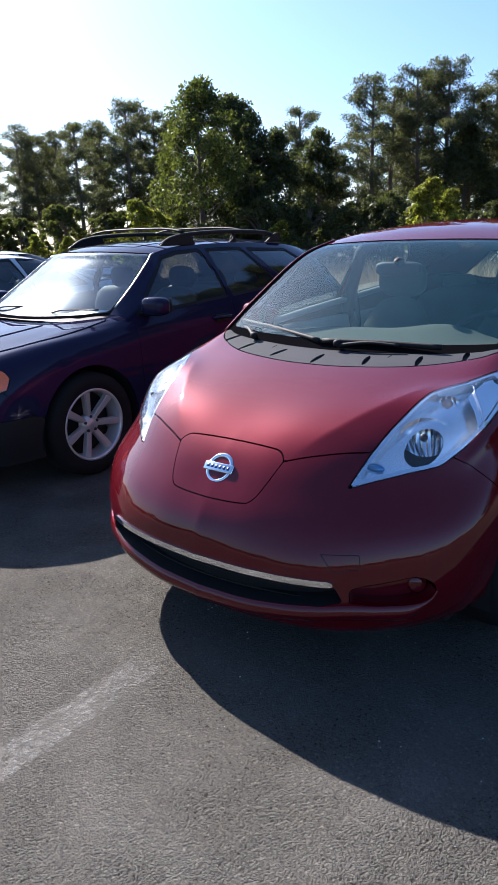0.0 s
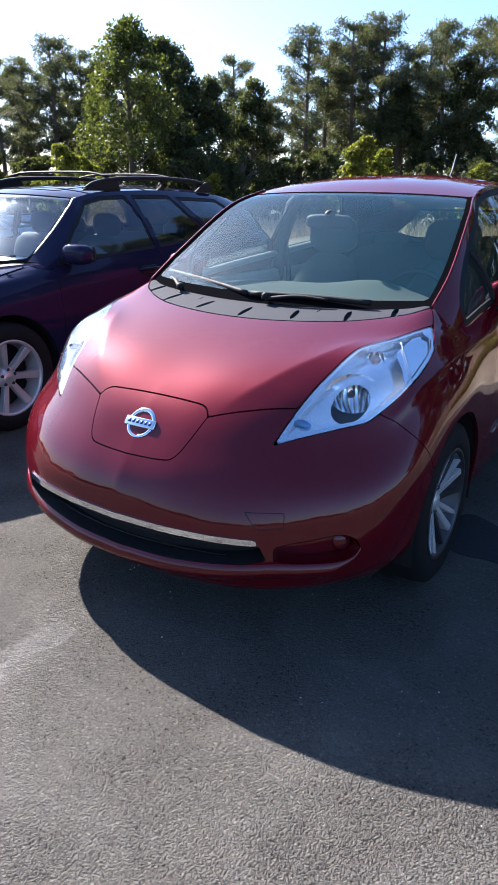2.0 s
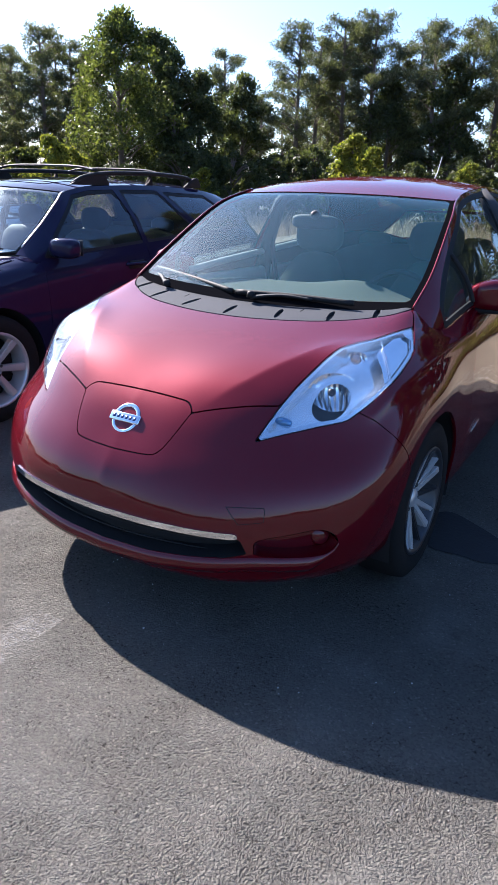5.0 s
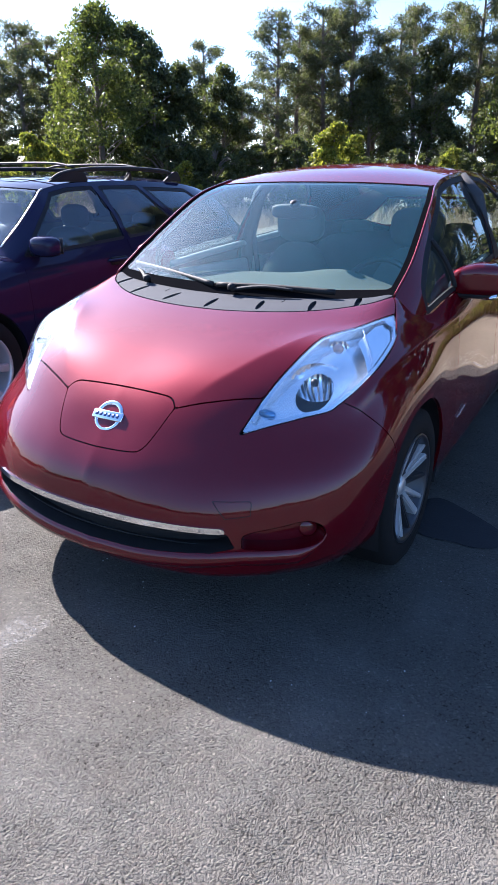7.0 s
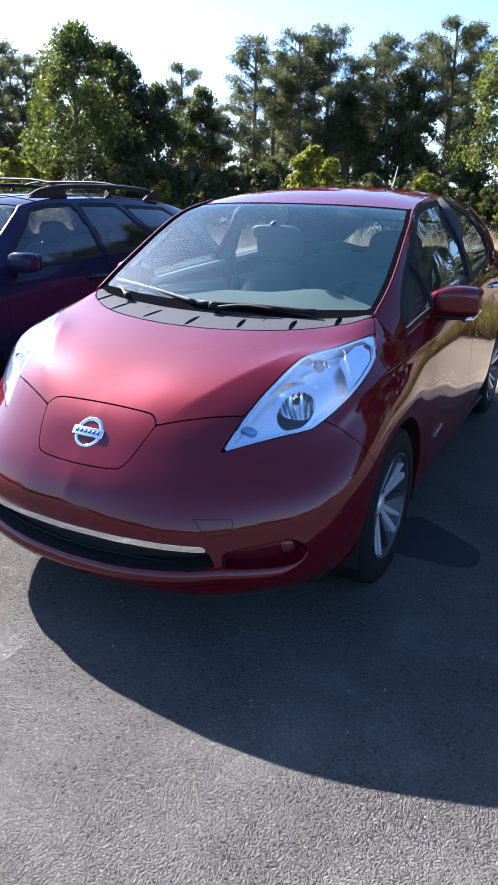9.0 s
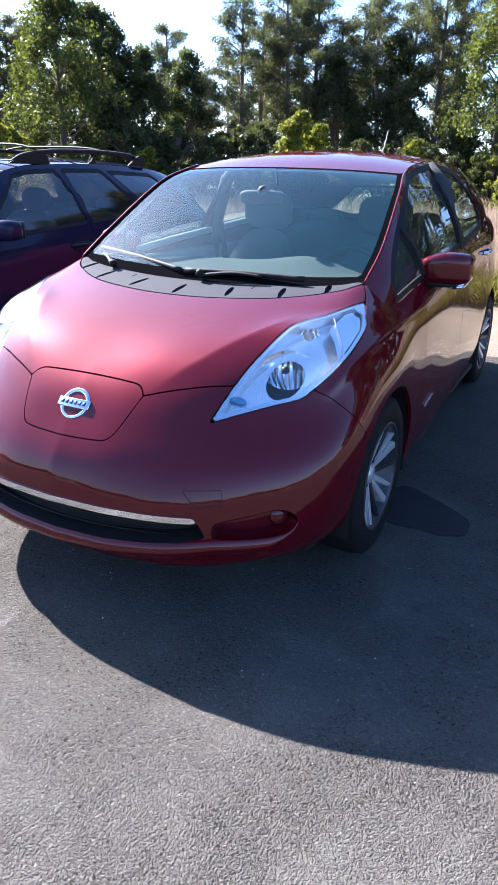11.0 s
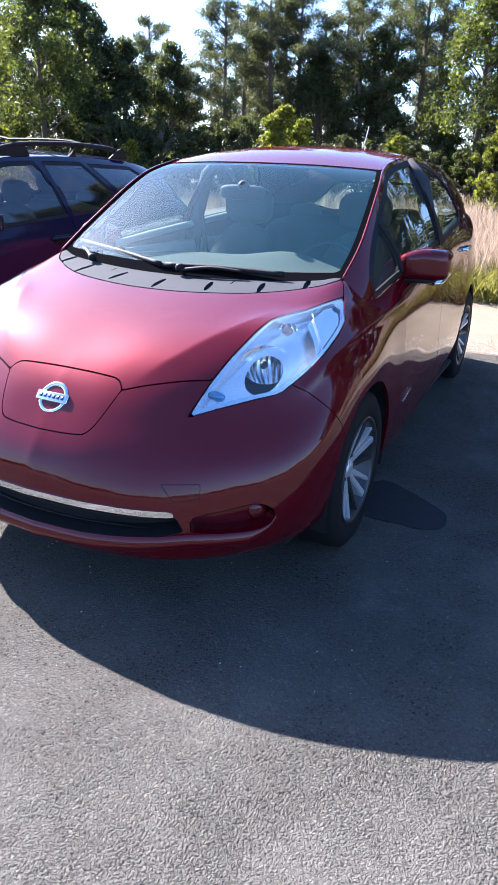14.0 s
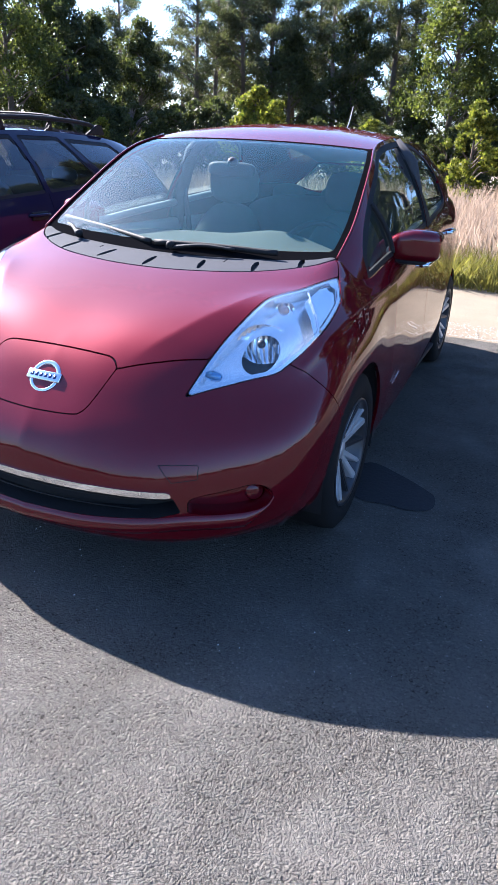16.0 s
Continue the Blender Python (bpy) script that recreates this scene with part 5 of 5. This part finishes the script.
def broadleaf(h, seed, mat, name, label, wide=.27, low=.12, dens=1.0, leaf=.078, count=112):
    g = np.random.default_rng(seed)
    t = thing(name, label, "tree", group="trees behind the field")
    cs, limbs = [], []
    for k in range(int(95 * dens)):
        f = g.random() ** .85
        z = h * (low + (1 - low) * f)
        prof = math.sin(math.pi * min(1, .12 + .86 * f) ** .8) ** .7
        a = g.random() * 2 * math.pi
        reach = h * wide * prof * (.35 + .75 * g.random()) * (1 + .32 * math.sin(2 * a + 7 * f + seed) * math.sin(9 * f + seed))
        c = np.array((reach * math.cos(a), reach * math.sin(a), z))
        cs.append(c)
        if k % 3 == 0:
            limbs.append(((0, 0, max(.2, z - .7 * reach)), c, .03))
    part("trunk", trunk_mesh(h * .9, .018 * h + .02, limbs, .15), BARK, t)
    quick_mesh("crown", leaves(np.array(cs), np.array((.42, .42, .34)) * h / 7, count, leaf, .62), 4, mat, t)
    return t


PINES = [pine(9, 11, 1.35, .32), pine(8, 12, 1.1, .40), pine(9.5, 13, 1.3, .34), pine(8.5, 14, 1.3, .2)]
OAKS = [broadleaf(7.5, 21, OAK, "broadleaf_tree", "dense dark green broadleaf tree", .27, .08, 1.5), broadleaf(7, 22, OAK, "broadleaf_tree", "dense dark green broadleaf tree", .25, .05, 1.5)]
LIMES = [broadleaf(8, 31, MIXED, "broadleaf_tree", "tall green broadleaf tree catching sunlight", .26, .1, 2.2, .068), broadleaf(3.2, 32, LIME, "young_tree", "small yellow-green sapling in front of pines", .3, .05, .8, .06, 80)]
FAR_PINE = pine(8.5, 54, .8, .2, 40, .15)
SHRUB = [broadleaf(3.0, 41, OAK, "shrub", "dark green shrub under the trees", .55, .02, 1.2, .055, 60), broadleaf(2.6, 42, OAK, "shrub", "dark green shrub under the trees", .6, .02, 1.2, .055, 60), broadleaf(2.2, 43, OLIVE, "shrub", "olive green bush in the sun", .55, .02, 1.0, .05, 60)]
used = set()


def plant(kind, az, dist, el=None, height=None, size=1.0):
    """Puts a tree at an angle from +y (to the right) and a distance from the car park's front."""
    src = kind
    base_h = max(v[2] for v in src.children[0].bound_box)
    x, y = 1.48 + dist * math.sin(radians(az)), -1.5 + dist * math.cos(radians(az))
    h = height or (1.46 + dist * math.tan(radians(el)))
    k = h / base_h * size
    m = Matrix.Translation((x, y, -.03)) @ Euler((0, 0, rng.random() * 6.28)).to_matrix().to_4x4() @ Matrix.Diagonal((k, k, k, 1))
    if src.name not in used:
        used.add(src.name)
        src.matrix_basis = m
        return src
    src_scale = src.scale.copy()
    o = copy_thing(src, m @ Matrix.Diagonal((1 / src_scale[0], 1 / src_scale[1], 1 / src_scale[2], 1)))
    return o


P, O, L, S = PINES, OAKS, LIMES, SHRUB
for kind, az, d, el in (
        (P[2], -58.5, 36, 8.0), (P[3], -57, 38, 7.8), (P[1], -53.9, 35, 8.2), (P[3], -52, 36, 8.3), (P[2], -49.6, 38, 8.6), (P[0], -45.8, 37, 9.4), (P[3], -43.2, 35, 9.2), (P[1], -25.4, 36, 10.5), (P[3], -23.2, 36, 11.4), (P[0], -19.0, 36, 11), (O[1], -16.4, 31, 9.5), (O[0], -20.8, 32, 8),(P[0], -55, 34, 8.6), (P[1], -52.8, 38, 7.6), (P[3], -50.6, 32, 8.9), (P[0], -48.9, 36, 9.0), (P[1], -46.8, 34, 10.6), (P[3], -44.9, 36, 9.6), (P[2], -43.6, 38, 9.0),
        (L[0], -41.3, 27, 11.9), (O[0], -38.8, 30, 10.8), (O[1], -37.2, 29, 9.4), (O[0], -35.2, 30, 8.2), (P[3], -33.4, 33, 9.6), (O[1], -32.0, 31, 8.2), (P[1], -30.6, 38, 6.9),
        (P[0], -27.9, 31, 11.6), (P[3], -26.6, 33, 10.6), (P[2], -24.2, 33, 12.0), (P[0], -22.4, 32, 12.3), (P[1], -20.6, 35, 10.5), (P[2], -17.4, 31, 12.0), (P[3], -15.6, 34, 11.6),
        (P[3], -13.3, 31, 12.6), (P[2], -11.6, 32, 12.2), (L[0], -9.0, 28, 12.5), (P[0], -7.0, 31, 13.0), (P[3], -4.5, 30, 12.0), (L[0], -2.2, 29, 12.0), (P[1], 0.5, 30, 13.0), (O[1], 3, 28, 12)):
    plant(kind, az, d, el)
for k, az in enumerate(np.arange(9, 56, 4.0)):       # the wood goes on, nearer, beside the field
    plant((O[0], P[3], O[1])[k % 3], az + rng.normal(), 21 + 4 * rng.random(), 24 + 5 * rng.random())
for k, az in enumerate(np.arange(-62, 12, 2.3)):      # undergrowth along its foot
    plant(S[2] if az < -43 else S[k % 2], az + rng.normal() * .6, 25 + 4 * rng.random(), height=2.1 + 1.1 * rng.random())
for k, az in enumerate(np.concatenate([np.arange(-66, -38, 1.8), np.arange(-38, 6, 3.2)])):      # pines deeper in the wood
    plant((P[1], FAR_PINE)[k % 2], az + rng.normal() * .8, 42 + 6 * rng.random(), 6.2 + 1.5 * rng.random())
for az, d, el in ((-46.5, 21, 3.4), (-45.0, 22, 2.6), (-54.5, 22, .9), (-52, 23, .7), (-23.4, 21, 4.3), (-21.9, 22, 3.4), (-14.6, 23, 2.4), (-7.0, 22, 4.0), (-35, 23, 1.5)):
    plant(L[1], az, d, el)

# an unseen far wood, added for reflections, closes the car park behind
fa = radians(58) + radians(238) * rng.random(2600)
fr = 120 + 14 * rng.random(2600)
top_line = 5.2 + 1.4 * np.sin(fa * 17) + .9 * np.sin(fa * 41 + 1)
far = np.stack([fr * np.sin(fa), fr * np.cos(fa), .3 + top_line * rng.random(2600) ** .8], 1)
tagged(quick_mesh("far_wood", leaves(far, (1.6, 1.6, .9), 9, .8, .62), 4, OAK), "unseen dark green wood added far behind the parking lot", "trees", kind="stuff")

# tall dry grass of the field, greener along its edge
def blades(n, x0, x1, y0, y1, h, lean=.25, wide=.006):
    x, y = x0 + (x1 - x0) * rng.random(n), y0 + (y1 - y0) * rng.random(n)
    b = np.stack([x, y, np.full(n, -.03)], 1)
    hh = h * (.5 + .7 * rng.random((n, 1)))
    tip = b + np.concatenate([rng.normal(size=(n, 2)) * lean * hh, hh], 1)
    a = rng.random(n) * 6.28
    s = np.stack([np.cos(a), np.sin(a), 0 * a], 1) * wide
    mid = (b + tip) / 2 + (tip - b) * (0.1, 0.1, 0) * -1
    return np.stack([b - s, b + s, mid + s * .9, tip, mid - s * .9], 1)


field = np.concatenate([blades(34000, -3, 7, 7.9, 15, .66), blades(26000, -26, -3, 6.5, 16, .6, wide=.009), blades(24000, -26, 12, 14, 24, .7, wide=.012), blades(12000, 7, 22, 7, 20, .6, wide=.012), blades(12000, 5, 24, 5.7, 8, .55, wide=.010)])
tagged(quick_mesh("dry_grass", field, 5, STRAW), "tall dry straw-coloured grass of the field", "grass", kind="stuff")
green = np.concatenate([blades(22000, -4, 9, 7.1, 8.9, .38, .5), blades(8000, -22, -4, 6.2, 8.0, .3, .5, .009)])
tagged(quick_mesh("green_weeds", green, 5, WEED), "low green weeds along the field's edge", "weeds", kind="stuff")

# gravel where the asphalt breaks off
n = 7000
px, py = -6 + 12 * rng.random(n), 4.60 + .55 * rng.random(n) ** 1.8
oct_v = np.array([(1, 0, 0), (0, 1, 0), (-1, 0, 0), (0, -1, 0), (0, 0, .7)])
tri = np.array([(0, 1, 4), (1, 2, 4), (2, 3, 4), (3, 0, 4)])
sz = .004 + .008 * rng.random((n, 1, 1)) ** 2
peb = oct_v[None] * sz * (.7 + .6 * rng.random((n, 5, 1))) + np.stack([px, py, np.full(n, -.012)], 1)[:, None]
tagged(quick_mesh("gravel", peb[:, tri].reshape(-1, 3), 3, simple("pale_gravel", (.34, .31, .265), .9, vary=.4, scale=60)), "pale gravel along the asphalt's edge", "gravel", kind="stuff")

n = 90
px, py = -.2 + 2.2 * rng.random(n), -.3 + 1.9 * rng.random(n)
sz = .0015 + .0025 * rng.random((n, 1, 1)) ** 2
peb = oct_v[None] * sz * (.7 + .6 * rng.random((n, 5, 1))) + np.stack([px, py, np.full(n, .001)], 1)[:, None]
tagged(quick_mesh("white_grit", peb[:, tri].reshape(-1, 3), 3, simple("white_grit", (.75, .74, .72), .8)), "tiny white stone chips on the asphalt", "grit", kind="stuff")
